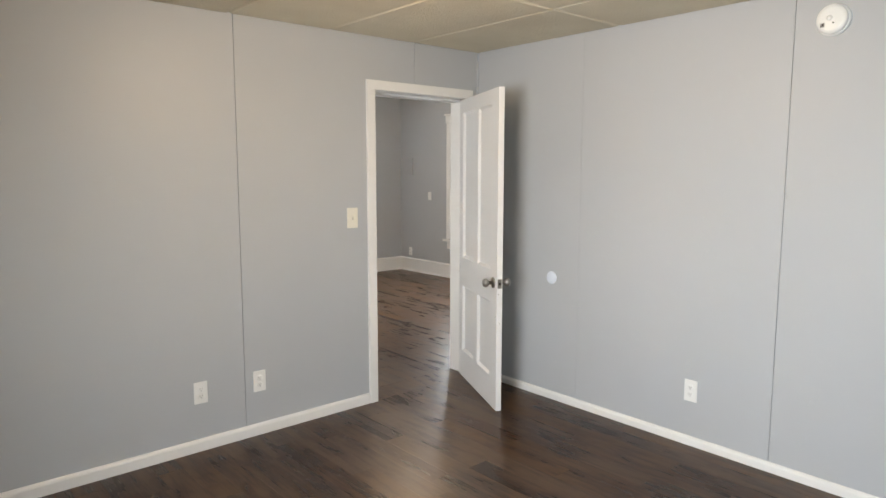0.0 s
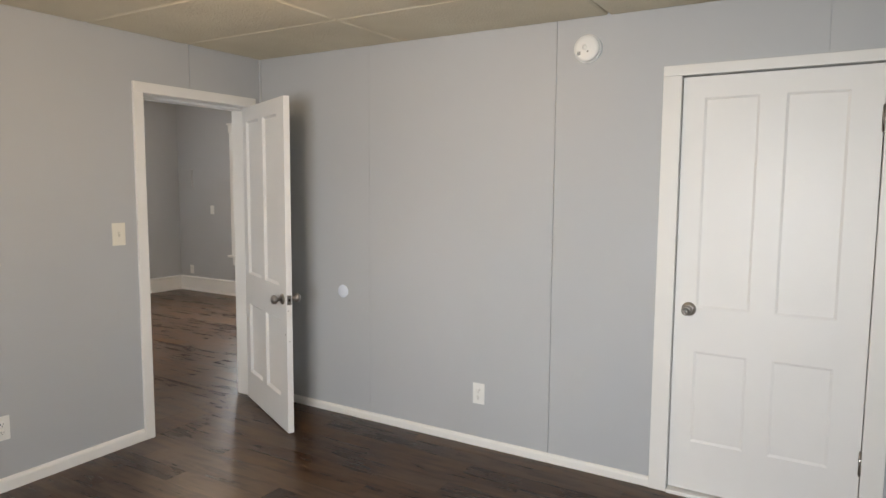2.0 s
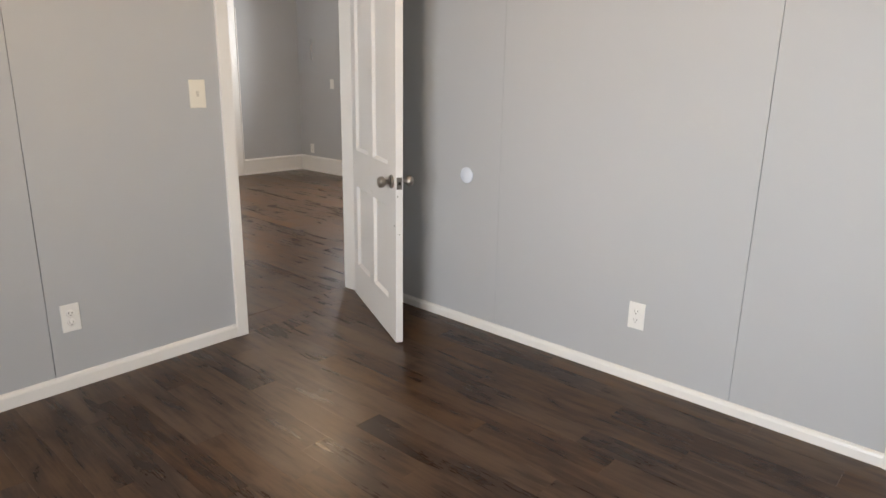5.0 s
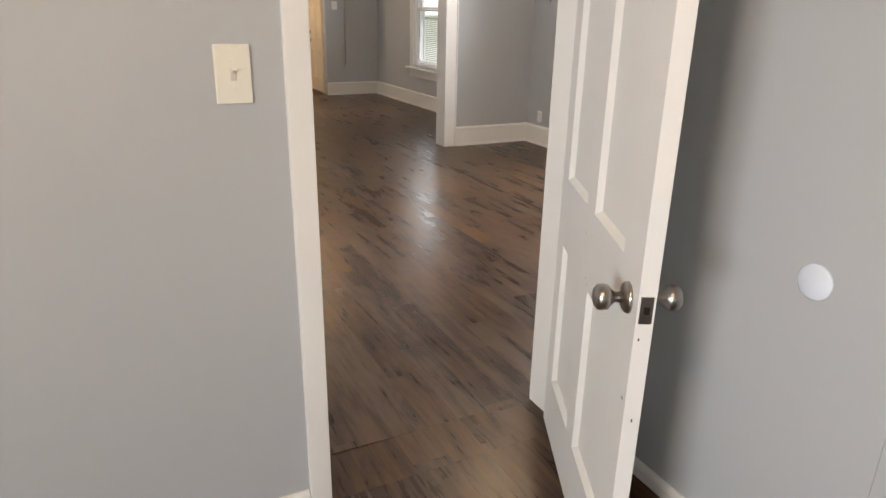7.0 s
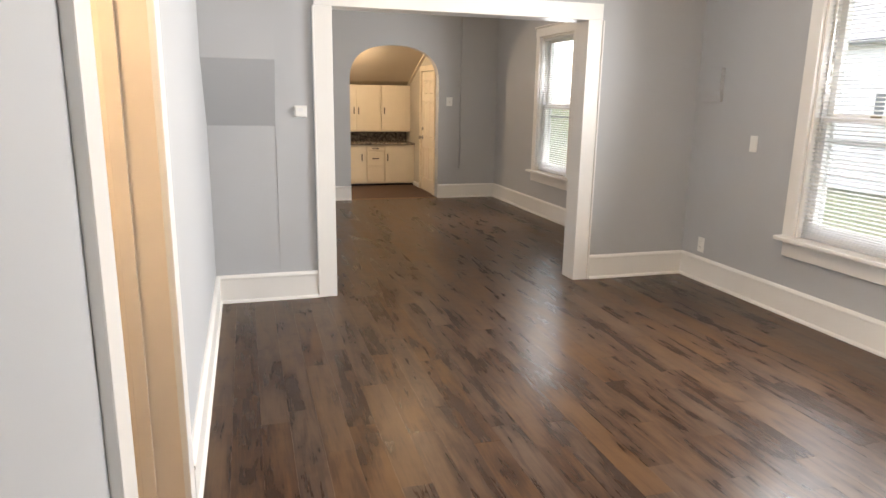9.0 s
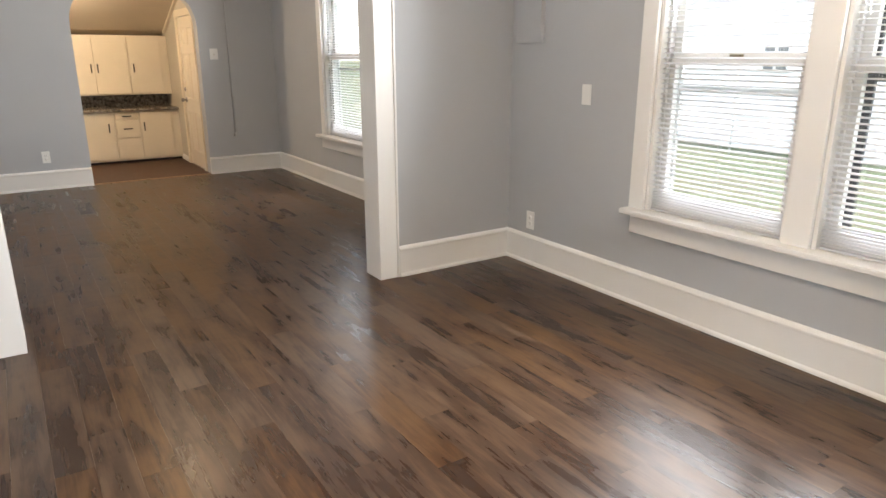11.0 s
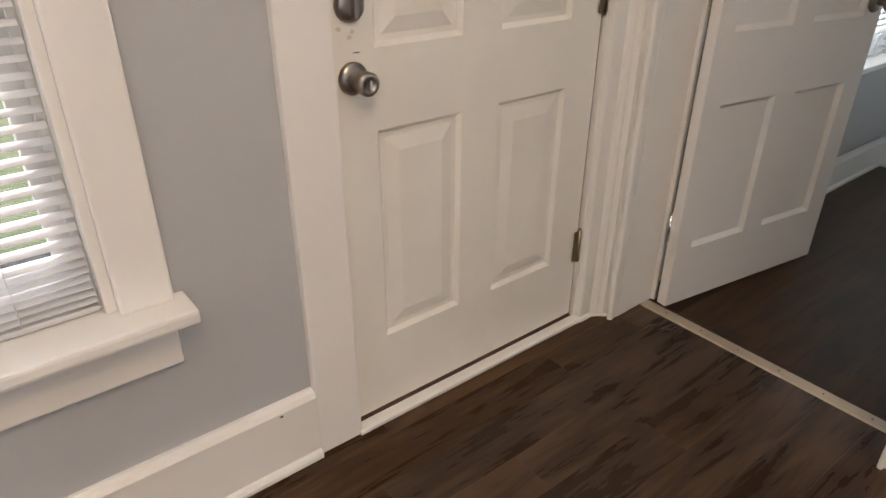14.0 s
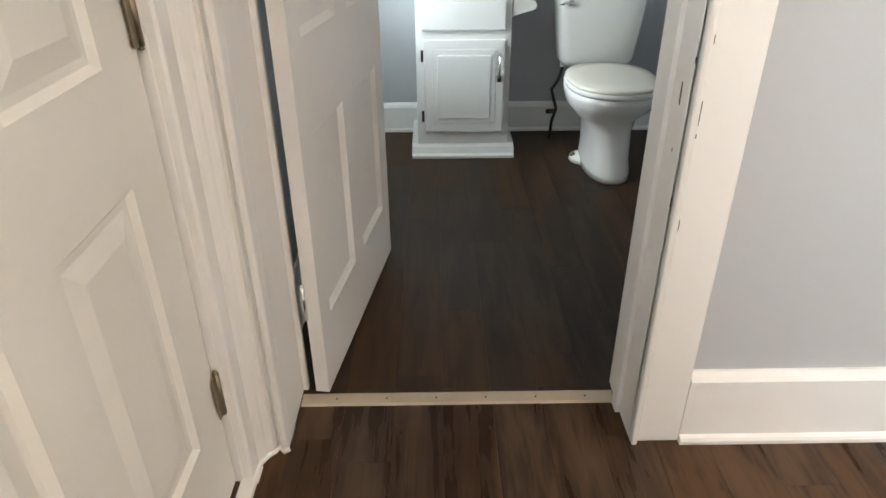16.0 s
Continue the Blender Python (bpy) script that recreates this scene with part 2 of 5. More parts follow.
SLOT = paint("dark_slot", (0.05, 0.045, 0.04), 0.6, 0.1, 60, 0)
NICKEL = metal("satin_nickel", (0.36, 0.335, 0.31), 0.30)
CHROME = metal("chrome", (0.75, 0.75, 0.75), 0.12)
BRASS = metal("tarnished_brass", (0.30, 0.25, 0.17), 0.42)
IRON = metal("dark_bronze", (0.07, 0.06, 0.05), 0.45)
STRIP = paint("worn_beige_strip", (0.46, 0.40, 0.31), 0.38, 0.08, 120, 0.05, 14)
ALU = paint("dark_storm_frame", (0.075, 0.078, 0.085), 0.45, 0.08, 90, 0.05, 4)
GALU = paint("pale_storm_frame", (0.74, 0.75, 0.76), 0.45, 0.08, 90, 0.05, 4)
def blind_vinyl():
    """White vinyl that lets some daylight through."""
    m, ns, ls, b = mat_new("white_blind_vinyl")
    info = ns.new("ShaderNodeObjectInfo")
    r = ramp(ns, [(0.0, (0.70, 0.71, 0.73)), (1.0, (0.76, 0.77, 0.78))])
    ls.new(info.outputs["Random"], r.inputs[0])
    ls.new(r.outputs[0], b.inputs["Base Color"])
    b.inputs["Roughness"].default_value = 0.4
    tl = ns.new("ShaderNodeBsdfTranslucent")
    ls.new(r.outputs[0], tl.inputs["Color"])
    mx = ns.new("ShaderNodeMixShader")
    mx.inputs[0].default_value = 0.22
    ls.new(b.outputs[0], mx.inputs[1])
    ls.new(tl.outputs[0], mx.inputs[2])
    ls.new(mx.outputs[0], ns["Material Output"].inputs["Surface"])
    return m


SLAT = blind_vinyl()
GLASS = glass_material()
PLANK = plank_material("brown_vinyl_plank", (0.0315, 0.0145, 0.0069), (0.0440, 0.0206, 0.0098), (0.096, 0.0530, 0.0265), 0.28, 0.10, 0.80, 0.32)
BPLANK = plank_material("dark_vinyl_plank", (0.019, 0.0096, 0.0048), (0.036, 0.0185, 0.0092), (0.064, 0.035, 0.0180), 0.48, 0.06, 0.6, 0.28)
UNDER = paint("floor_joint", (0.02, 0.013, 0.01), 0.7, 0.1, 60, 0)
KFLOOR = paint("brown_kitchen_vinyl", (0.060, 0.026, 0.013), 0.6, 0.2, 60, 0.1, 6)
PORC = paint("white_porcelain", (0.84, 0.83, 0.79), 0.12, 0.01, 20, 0)
VANITY = paint("white_vanity_paint", (0.76, 0.755, 0.73), 0.35, 0.03, 70, 0.08, 3)
HOSE = paint("black_hose", (0.02, 0.02, 0.02), 0.4, 0.2, 200, 0.2, 20)
LAMP = dome_material()
COUNTER = stone_material()
LAWN = lawn_material()
SIDING = paint("white_siding", (0.66, 0.66, 0.67), 0.6, 0.04, 30, 0.1, 0.6)
GREYSIDE = paint("grey_siding", (0.25, 0.25, 0.26), 0.6, 0.05, 30, 0.1, 0.6)
ROOFM = paint("pale_metal_roof", (0.52, 0.53, 0.55), 0.5, 0.05, 20, 0.1, 0.5)
ROOFD = paint("grey_shingle", (0.22, 0.22, 0.23), 0.9, 0.15, 14, 0.5, 2)
TEAL = paint("teal_paint", (0.01, 0.20, 0.16), 0.5, 0.08, 20, 0.1, 2)
WINDARK = paint("dark_window_glass", (0.13, 0.14, 0.15), 0.1, 0.1, 20, 0)
POLE = paint("galvanised_pole", (0.55, 0.56, 0.57), 0.5, 0.08, 40, 0.1, 6)
BARK = paint("bark", (0.10, 0.075, 0.055), 0.95, 0.25, 30, 0.7, 6)
LEAF = paint("leaf_green", (0.06, 0.11, 0.045), 0.7, 0.35, 12, 0.1, 1.5)
HEDGE = paint("hedge_green", (0.08, 0.13, 0.04), 0.8, 0.35, 12, 0.1, 1.5)
DISC = paint("white_rubber_disc", (0.72, 0.77, 0.86), 0.5, 0.02, 60, 0)

# ---- building blocks ----
WM = {}


def thing(name, x=0, y=0, z=0, rz=0, label="", category="", group="", kind=""):
    ob = new(name)
    m = pose(x, y, z, 0, 0, rz)
    ob.matrix_world = m
    WM[ob.name] = m
    return tagged(ob, label, category, group, kind)


def part(name, bm, material, parent=None, label="", local=False, smooth=False, kind="", category=""):
    """Link bm as one mesh; world coordinates unless local to its parent."""
    me = bpy.data.meshes.new(name)
    m = WM.get(parent.name, Matrix()) if parent else Matrix()
    if not local:
        bm.transform(m.inverted())
    bmesh.ops.recalc_face_normals(bm, faces=bm.faces)
    bm.to_mesh(me)
    bm.free()
    if smooth:
        for p in me.polygons:
            p.use_smooth = True
    me.materials.append(material)
    ob = new(name, me)
    if parent:
        ob.parent = parent
    WM[ob.name] = m
    return tagged(ob, label, category, "", kind)


def add_box(bm, x0, x1, y0, y1, z0, z1):
    vs = [bm.verts.new(p) for p in ((x0, y0, z0), (x1, y0, z0), (x1, y1, z0), (x0, y1, z0), (x0, y0, z1), (x1, y0, z1), (x1, y1, z1), (x0, y1, z1))]
    for f in ((3, 2, 1, 0), (4, 5, 6, 7), (0, 1, 5, 4), (1, 2, 6, 5), (2, 3, 7, 6), (3, 0, 4, 7)):
        bm.faces.new([vs[i] for i in f])
    return vs


def box(x0, x1, y0, y1, z0, z1, bevel=0.0, seg=2):
    bm = bmesh.new()
    add_box(bm, min(x0, x1), max(x0, x1), min(y0, y1), max(y0, y1), z0, z1)
    if bevel:
        bmesh.ops.bevel(bm, geom=bm.edges[:], offset=bevel, segments=seg, affect="EDGES", profile=0.6)
    return bm


def block(name, x0, x1, y0, y1, z0, z1, material, parent=None, bevel=0.003, label="", local=False, kind="", category=""):
    return part(name, box(x0, x1, y0, y1, z0, z1, bevel), material, parent, label, local, False, kind, category)


def prism(outline, axis, a0, a1, bevel=0.0):
    """Outline (u, z) swept along x ('x': u is y) or y ('y': u is x), or z ('z': outline is x, y)."""
    bm = bmesh.new()

    def p(u, v, a):
        return (a, u, v) if axis == "x" else (u, a, v) if axis == "y" else (u, v, a)
    lo = [bm.verts.new(p(u, v, a0)) for u, v in outline]
    hi = [bm.verts.new(p(u, v, a1)) for u, v in outline]
    n = len(outline)
    bm.faces.new(lo), bm.faces.new(hi[::-1])
    for i in range(n):
        bm.faces.new((lo[i], hi[i], hi[(i + 1) % n], lo[(i + 1) % n]))
    if bevel:
        bmesh.ops.bevel(bm, geom=bm.edges[:], offset=bevel, segments=2, affect="EDGES", profile=0.6)
    return bm


def lathe(profile, m=None, seg=28):
    """Profile (r, h) turned round z, then moved by m."""
    bm = bmesh.new()
    rings = []
    for r, h in profile:
        rings.append([bm.verts.new((max(r, 1e-4) * math.cos(2 * math.pi * i / seg), max(r, 1e-4) * math.sin(2 * math.pi * i / seg), h)) for i in range(seg)])
    for a, b in zip(rings, rings[1:]):
        for i in range(seg):
            bm.faces.new((a[i], a[(i + 1) % seg], b[(i + 1) % seg], b[i]))
    bm.faces.new(rings[0][::-1]), bm.faces.new(rings[-1])
    if m:
        bm.transform(m)
    return bm


def loft(sections, power=2.4, seg=36):
    """Super-ellipses (cx, cy, z, rx, ry front, ry back) joined into one skin."""
    bm = bmesh.new()
    rings = []
    for cx, cy, z, rx, rf, rb in sections:
        ring = []
        for i in range(seg):
            a = 2 * math.pi * i / seg
            c, s = math.cos(a), math.sin(a)
            u = math.copysign(abs(c) ** (2 / power), c) * rx
            v = math.copysign(abs(s) ** (2 / power), s) * (rf if s > 0 else rb)
            ring.append(bm.verts.new((cx + u, cy + v, z)))
        rings.append(ring)
    for a, b in zip(rings, rings[1:]):
        for i in range(seg):
            bm.faces.new((a[i], a[(i + 1) % seg], b[(i + 1) % seg], b[i]))
    bm.faces.new(rings[0][::-1]), bm.faces.new(rings[-1])
    return bm


def tube(points, radius, seg=10):
    bm = bmesh.new()
    rings = []
    for i, p in enumerate(points):
        p = Vector(p)
        d = (Vector(points[min(i + 1, len(points) - 1)]) - Vector(points[max(i - 1, 0)])).normalized()
        u = d.orthogonal().normalized() if not rings else (last - d * last.dot(d)).normalized()
        last = u
        v = d.cross(u)
        rings.append([bm.verts.new(p + radius * (u * math.cos(2 * math.pi * k / seg) + v * math.sin(2 * math.pi * k / seg))) for k in range(seg)])
    for a, b in zip(rings, rings[1:]):
        for k in range(seg):
            bm.faces.new((a[k], a[(k + 1) % seg], b[(k + 1) % seg], b[k]))
    bm.faces.new(rings[0][::-1]), bm.faces.new(rings[-1])
    return bm


def wall(name, axis, p0, p1, a0, a1, z0, z1, holes=(), material=WALL, label="grey painted plaster wall"):
    """A wall across axis from p0 to p1, along a0..a1, with holes (a0, a1, z0, z1) right through it."""
    bm = bmesh.new()

    def add(u0, u1, w0, w1):
        if u1 - u0 > 1e-4 and w1 - w0 > 1e-4:
            if axis == "x":
                add_box(bm, p0, p1, u0, u1, w0, w1)
            else:
                add_box(bm, u0, u1, p0, p1, w0, w1)
    at = a0
    for h0, h1, b0, b1 in sorted(holes):
        add(at, h0, z0, z1)
        add(h0, h1, z0, b0)
        add(h0, h1, b1, z1)
        at = h1
    add(at, a1, z0, z1)
    return part(name, bm, material, None, label, kind="structure", category="wall")


def moulded(axis, face, sign, profile, a0, a1):
    """A run of moulding on a wall: profile (depth, z) swept along the wall."""
    return prism([(face + sign * d, z) for d, z in profile], "x" if axis == "y" else "y", a0, a1)


TALL_BASE = [(0, 0), (0.034, 0), (0.034, 0.010), (0.030, 0.017), (0.022, 0.022), (0.022, 0.166), (0.026, 0.170), (0.026, 0.180), (0.018, 0.190), (0.008, 0.196), (0, 0.196)]
BATH_BASE = [(0, 0), (0.03, 0), (0.03, 0.012), (0.02, 0.02), (0.02, 0.125), (0.014, 0.138), (0.005, 0.148), (0, 0.148)]
LOW_BASE = [(0, 0), (0.016, 0), (0.016, 0.050), (0.012, 0.060), (0.005, 0.066), (0, 0.066)]


def baseboard(axis, face, sign, a0, a1, profile=TALL_BASE, label="tall white painted baseboard with a shoe moulding"):
    return part("baseboard", moulded(axis, face, sign, profile, a0, a1), TRIM, None, label, kind="structure", category="baseboard")


def casing_boards(parent, axis, face, sign, a0, a1, top, width, thick=0.02, z0=0.0, left=True, right=True, head_over=0.0, material=TRIM, back=0.0, head=None):
    """Flat casing boards round an opening a0..a1 on a wall face; back: a raised outer band."""
    def put(name, u0, u1, w0, w1, t=thick):
        f0, f1 = sorted((face, face + sign * t))
        if axis == "x":
            block(name, f0, f1, u0, u1, w0, w1, material, parent, 0.004)
        else:
            block(name, u0, u1, f0, f1, w0, w1, material, parent, 0.004)
    if left:
        put("side_casing", a0 - width, a0, z0, top)
        if back:
            put("back_band", a0 - width - 0.014, a0 - width, z0, top, thick + back)
    if right:
        put("side_casing", a1, a1 + width, z0, top)
        if back:
            put("back_band", a1 + width, a1 + width + 0.014, z0, top, thick + back)
    put("head_casing", a0 - (width if left else 0) - head_over, a1 + (width if right else 0) + head_over, top, top + (head or width))


def jambs(parent, axis, p0, p1, a0, a1, top, thick=0.02, z0=0.0, material=TRIM, stop=None):
    """Jamb boards that line an opening through a wall from p0 to p1; stop: (s0, s1) across the wall."""
    def put(name, q0, q1, u0, u1, w0, w1):
        if axis == "x":
            block(name, q0, q1, u0, u1, w0, w1, material, parent, 0.002)
        else:
            block(name, u0, u1, q0, q1, w0, w1, material, parent, 0.002)
    put("side_jamb", p0, p1, a0 - thick, a0, z0, top)
    put("side_jamb", p0, p1, a1, a1 + thick, z0, top)
    put("head_jamb", p0, p1, a0 - thick, a1 + thick, top, top + thick)
    if stop:
        put("door_stop", stop[0], stop[1], a0, a0 + 0.012, z0, top - 0.012)
        put("door_stop", stop[0], stop[1], a1 - 0.012, a1, z0, top - 0.012)
        put("door_stop", stop[0], stop[1], a0, a1, top - 0.012, top)


def leaf_mesh(w, h, t, panels):
    """A door leaf from x 0..w, y 0..t, z 0..h with panel openings right through it."""
    xs = sorted({0.0, w, *[p[0] for p in panels], *[p[1] for p in panels]})
    zs = sorted({0.0, h, *[p[2] for p in panels], *[p[3] for p in panels]})
    bm = bmesh.new()
    vs = {}

    def v(x, y, z):
        k = (round(x, 5), y, round(z, 5))
        if k not in vs:
            vs[k] = bm.verts.new(k)
        return vs[k]

    def hole(x, z):
        return any(a < x < b and c < z < d for a, b, c, d in panels)
    solid = {}
    for i in range(len(xs) - 1):
        for j in range(len(zs) - 1):
            solid[i, j] = not hole((xs[i] + xs[i + 1]) / 2, (zs[j] + zs[j + 1]) / 2)
    for (i, j), s in solid.items():
        if not s:
            continue
        xa, xb, za, zb = xs[i], xs[i + 1], zs[j], zs[j + 1]
        bm.faces.new((v(xa, 0, za), v(xb, 0, za), v(xb, 0, zb), v(xa, 0, zb)))
        bm.faces.new((v(xa, t, zb), v(xb, t, zb), v(xb, t, za), v(xa, t, za)))
        for (k, l), (p, q, r, s2) in {(i - 1, j): (xa, za, xa, zb), (i + 1, j): (xb, za, xb, zb), (i, j - 1): (xa, za, xb, za), (i, j + 1): (xa, zb, xb, zb)}.items():
            if not solid.get((k, l), False):
                bm.faces.new((v(p, 0, q), v(r, 0, s2), v(r, t, s2), v(p, t, q)))
    return bm


def panel_mesh(a, b, c, d, t, lip, drop, raised):
    """A panel that fills a leaf's opening a..b, c..d: sunk field with a sloped moulding, or a raised field."""
    bm = bmesh.new()
    for y0, s in ((0.0, 1), (t, -1)):
        rings = [(0.0, 0.0005), (lip, drop)]
        if raised:
            rings += [(lip + 0.012, drop), (lip + 0.045, drop * 0.25)]
        loops = [[bm.verts.new(p) for p in ((a + o, y0 + s * q, c + o), (b - o, y0 + s * q, c + o), (b - o, y0 + s * q, d - o), (a + o, y0 + s * q, d - o))] for o, q in rings]
        for l0, l1 in zip(loops, loops[1:]):
            for i in range(4):
                bm.faces.new((l0[i], l0[(i + 1) % 4], l1[(i + 1) % 4], l1[i]))
        bm.faces.new(loops[-1])
    return bm


def knob(parent, x, y, z, sign, style="ball", label="satin nickel door knob"):
    """A knob on a leaf face at local (x, y, z), sticking out along sign * y."""
    m = Matrix.Translation((x, y, z)) @ Matrix.Rotation(radians(-90 * sign), 4, "X")
    ob = part("knob", lathe([(0.011, 0), (0.011, 0.028), (0.016, 0.034), (0.0255, 0.042), (0.0275, 0.052), (0.026, 0.062), (0.018, 0.069), (0.004, 0.071)] if style == "ball" else
                            [(0.018, 0), (0.02, 0.02), (0.021, 0.04), (0.0235, 0.05), (0.0235, 0.06), (0.019, 0.064), (0.013, 0.0645), (0.012, 0.061), (0.003, 0.061)], m), NICKEL, parent, label, True, True)
    part("rose", lathe([(0.033, 0), (0.033, 0.004), (0.030, 0.009), (0.02, 0.013)], m), NICKEL, ob, "", True, True)
    if style != "ball":
        part("turn_button", box(x - 0.003, x + 0.003, y + sign * 0.06, y + sign * 0.068, z - 0.009, z + 0.009, 0.001), CHROME, ob, "", True)
    return ob


def hinge(parent, x, y, z, material, w=0.03, h=0.09, r=0.0065, local=True, axis="x"):
    ob = part("hinge", lathe([(r, -h / 2), (r, h / 2)], Matrix.Translation((x, y, z)), 12), material, parent, "", local, True)
    for s in (-1, 1):
        part("pin_cap", lathe([(r * 0.5, 0), (r * 0.9, 0.002), (r * 0.5, 0.006)], Matrix.Translation((x, y, z + s * h / 2 + (0 if s > 0 else -0.006))), 10), material, ob, "", local, True)
    if axis == "x":
        part("hinge_plate", box(x - w, x, y - 0.0015, y + 0.0015, z - h / 2, z + h / 2), material, ob, "", local)
    else:
        part("hinge_plate", box(x - 0.0015, x + 0.0015, y - w, y, z - h / 2, z + h / 2), material, ob, "", local)
    return ob


def door(name, x, y, z, rz, w, h, t, panels, raised, lip, drop, label, material=DOORW):
    """A door whose hinge pin stands at x, y; the leaf runs along local -x and is t thick towards local +y."""
    d = thing(name, x, y, z, rz, label, "door", kind="structure")
    flip = Matrix.Diagonal((-1, 1, 1, 1))
    bm = leaf_mesh(w, h, t, panels)
    bm.transform(flip)
    leaf = part("leaf", bm, material, d, "", True)
    for p in panels:
        bm = panel_mesh(*p, t, lip, drop, raised)
        bm.transform(flip)
        part("panel", bm, material, leaf, "", True)
    return d, leaf

# ---- the large structure ----
XE = 2.755      # inner face of the east (window) wall
YP = 4.56       # south face of the partition
YC = 9.06       # dining room's north wall
SB = 0.36       # living-room face of the bathroom wall
HB, HL = 2.308, 2.62

wall("wall_bedroom_north", "y", 0.008, 0.20, -4.65, 0.60, 0, 2.75, [(-0.912, -0.040, 0, 2.008)])
wall("wall_bedroom_east", "x", 0.008, 0.12, -4.85, 0.008, 0, 2.75, [(-3.55, -2.725, 0, 2.008)])
wall("wall_closet_back", "x", 0.70, 0.80, -4.85, 0.0, -0.6, 2.75)
wall("wall_bedroom_south", "y", -4.85, -4.70, -4.65, 0.12, -0.6, 2.75, [(-2.2, -1.6, 0.85, 1.75)])
wall("wall_bedroom_west", "x", -4.65, -4.50, -4.85, 0.2, -0.6, 2.75, [(-3.5, -2.4, 0.80, 1.80)])
wall("wall_living_west", "x", -1.13, -0.98, 0.20, YP + 0.15, 0, 2.75, [(1.10, 1.98, 0, 2.03)])
wall("wall_hall_west", "x", -2.4, -2.3, 0.2, YP + 0.15, -0.6, 2.75)
wall("wall_hall_north", "y", YP, YP + 0.15, -2.4, -1.13, -0.6, 2.75)
wall("wall_bath_north", "y", 0.19, SB, 0.60, XE, 0, 2.75, [(1.865, 2.682, 0, 2.02)])
EAST_HOLES = [(-1.50, -0.74, 0.566, 1.55), (0.467, 1.312, 0, 2.06), (1.752, 2.487, 0.53, 2.14), (2.612, 3.392, 0.53, 2.14), (6.72, 7.60, 0.53, 2.15)]
wall("wall_east", "x", XE, XE + 0.16, -1.97, YC + 0.15, -0.6, 2.75, EAST_HOLES)
wall("wall_partition", "y", YP, YP + 0.15, -0.98, XE, 0, 2.75, [(-0.174, 1.755, 0, 2.015)])
wall("wall_dining_west", "x", -1.13, -0.98, YP + 0.15, YC + 0.15, -0.6, 2.75)
wall("wall_bath_south", "y", -1.97, -1.79, 0.80, XE, -0.6, 2.75)
wall("wall_bath_west", "x", 1.0, 1.1, -1.79, 0.19, 0, 2.75)
wall("wall_kitchen_east", "x", 1.90, 2.05, YC + 0.15, 11.3, -0.6, 2.75, [(9.33, 10.07, 0, 1.83)], KWALL, "beige painted kitchen wall")
wall("wall_kitchen_west", "x", -0.75, -0.6, YC + 0.15, 11.3, -0.6, 2.75, (), KWALL, "beige painted kitchen wall")
wall("wall_kitchen_north", "y", 11.12, 11.3, -0.6, 1.90, -0.6, 2.75, (), KWALL, "beige painted kitchen wall")


def arch_wall():
    """The dining room's north wall with a flattened round arch to the kitchen."""
    x0, x1, spring, top, n = 0.635, 1.885, 1.62, 2.10, 24
    cx, rx, rz = (x0 + x1) / 2, (x1 - x0) / 2, top - spring
    bm = bmesh.new()
    add_box(bm, -0.98, x0, YC, YC + 0.15, 0, 2.75)
    add_box(bm, x1, XE, YC, YC + 0.15, 0, 2.75)
    pts = []
    for i in range(n + 1):
        a = math.pi - math.pi * i / n
        c, s = math.cos(a), math.sin(a)
        pts.append((cx + rx * math.copysign(abs(c) ** 0.83, c), spring + rz * abs(s) ** 0.83))
    rows = [[bm.verts.new((u, y, w)) for u, w in pts] + [bm.verts.new((u, y, 2.75)) for u, w in pts] for y in (YC, YC + 0.15)]
    k = n + 1
    for i in range(n):
        a, b = rows
        bm.faces.new((a[i], a[i + 1], a[k + i + 1], a[k + i]))
        bm.faces.new((b[i + 1], b[i], b[k + i], b[k + i + 1]))
        bm.faces.new((a[i + 1], a[i], b[i], b[i + 1]))
        bm.faces.new((a[k + i], a[k + i + 1], b[k + i + 1], b[k + i]))
    return part("wall_dining_north", bm, WALL, None, "grey painted plaster wall with an arched opening", kind="structure", category="wall")


arch_wall()


# wall panels of the bedroom, with narrow seams between them
def wall_panels():
    host = bpy.data.objects["wall_bedroom_north"]
    g = 0.0016
    top = HB + 0.03
    for x0, x1 in ((-4.5, -3.01), (-3.01, -1.785)):
        part("wall_panel", box(x0 + g, x1 - g, 0, 0.0075, 0, top), PANEL, host)
    part("wall_panel", prism([(-1.785 + g, 0), (-0.912, 0), (-0.912, 2.008), (-0.565 - g, 2.008), (-0.565 - g, top), (-1.785 + g, top)], "y", 0, 0.0075), PANEL, host)
    part("wall_panel", prism([(-0.565 + g, 2.008), (-0.040, 2.008), (-0.040, 0), (-0.001, 0), (-0.001, top), (-0.565 + g, top)], "y", 0, 0.0075), PANEL, host)
    host = bpy.data.objects["wall_bedroom_east"]
    for y0, y1 in ((-0.922, 0.0), (-2.12, -0.922)):
        part("wall_panel", box(0, 0.0075, y0 + (0.0005 if y1 == 0.0 else g), y1 - 0.0005, 0, top), PANEL, host)
    part("wall_panel", prism([(-2.12 - g, 0), (-2.725, 0), (-2.725, 2.008), (-3.322 + g, 2.008), (-3.322 + g, top), (-2.12 - g, top)], "x", 0, 0.0075), PANEL, host)
    part("wall_panel", prism([(-3.322 - g, 2.008), (-3.55, 2.008), (-3.55, 0), (-4.70, 0), (-4.70, top), (-3.322 - g, top)], "x", 0, 0.0075), PANEL, host)


# bedroom corner strip
block("corner_trim", -0.013, 0, -0.013, 0, 0.0, HB, WALL, None, 0.003, "narrow painted corner strip", kind="structure", category="trim")


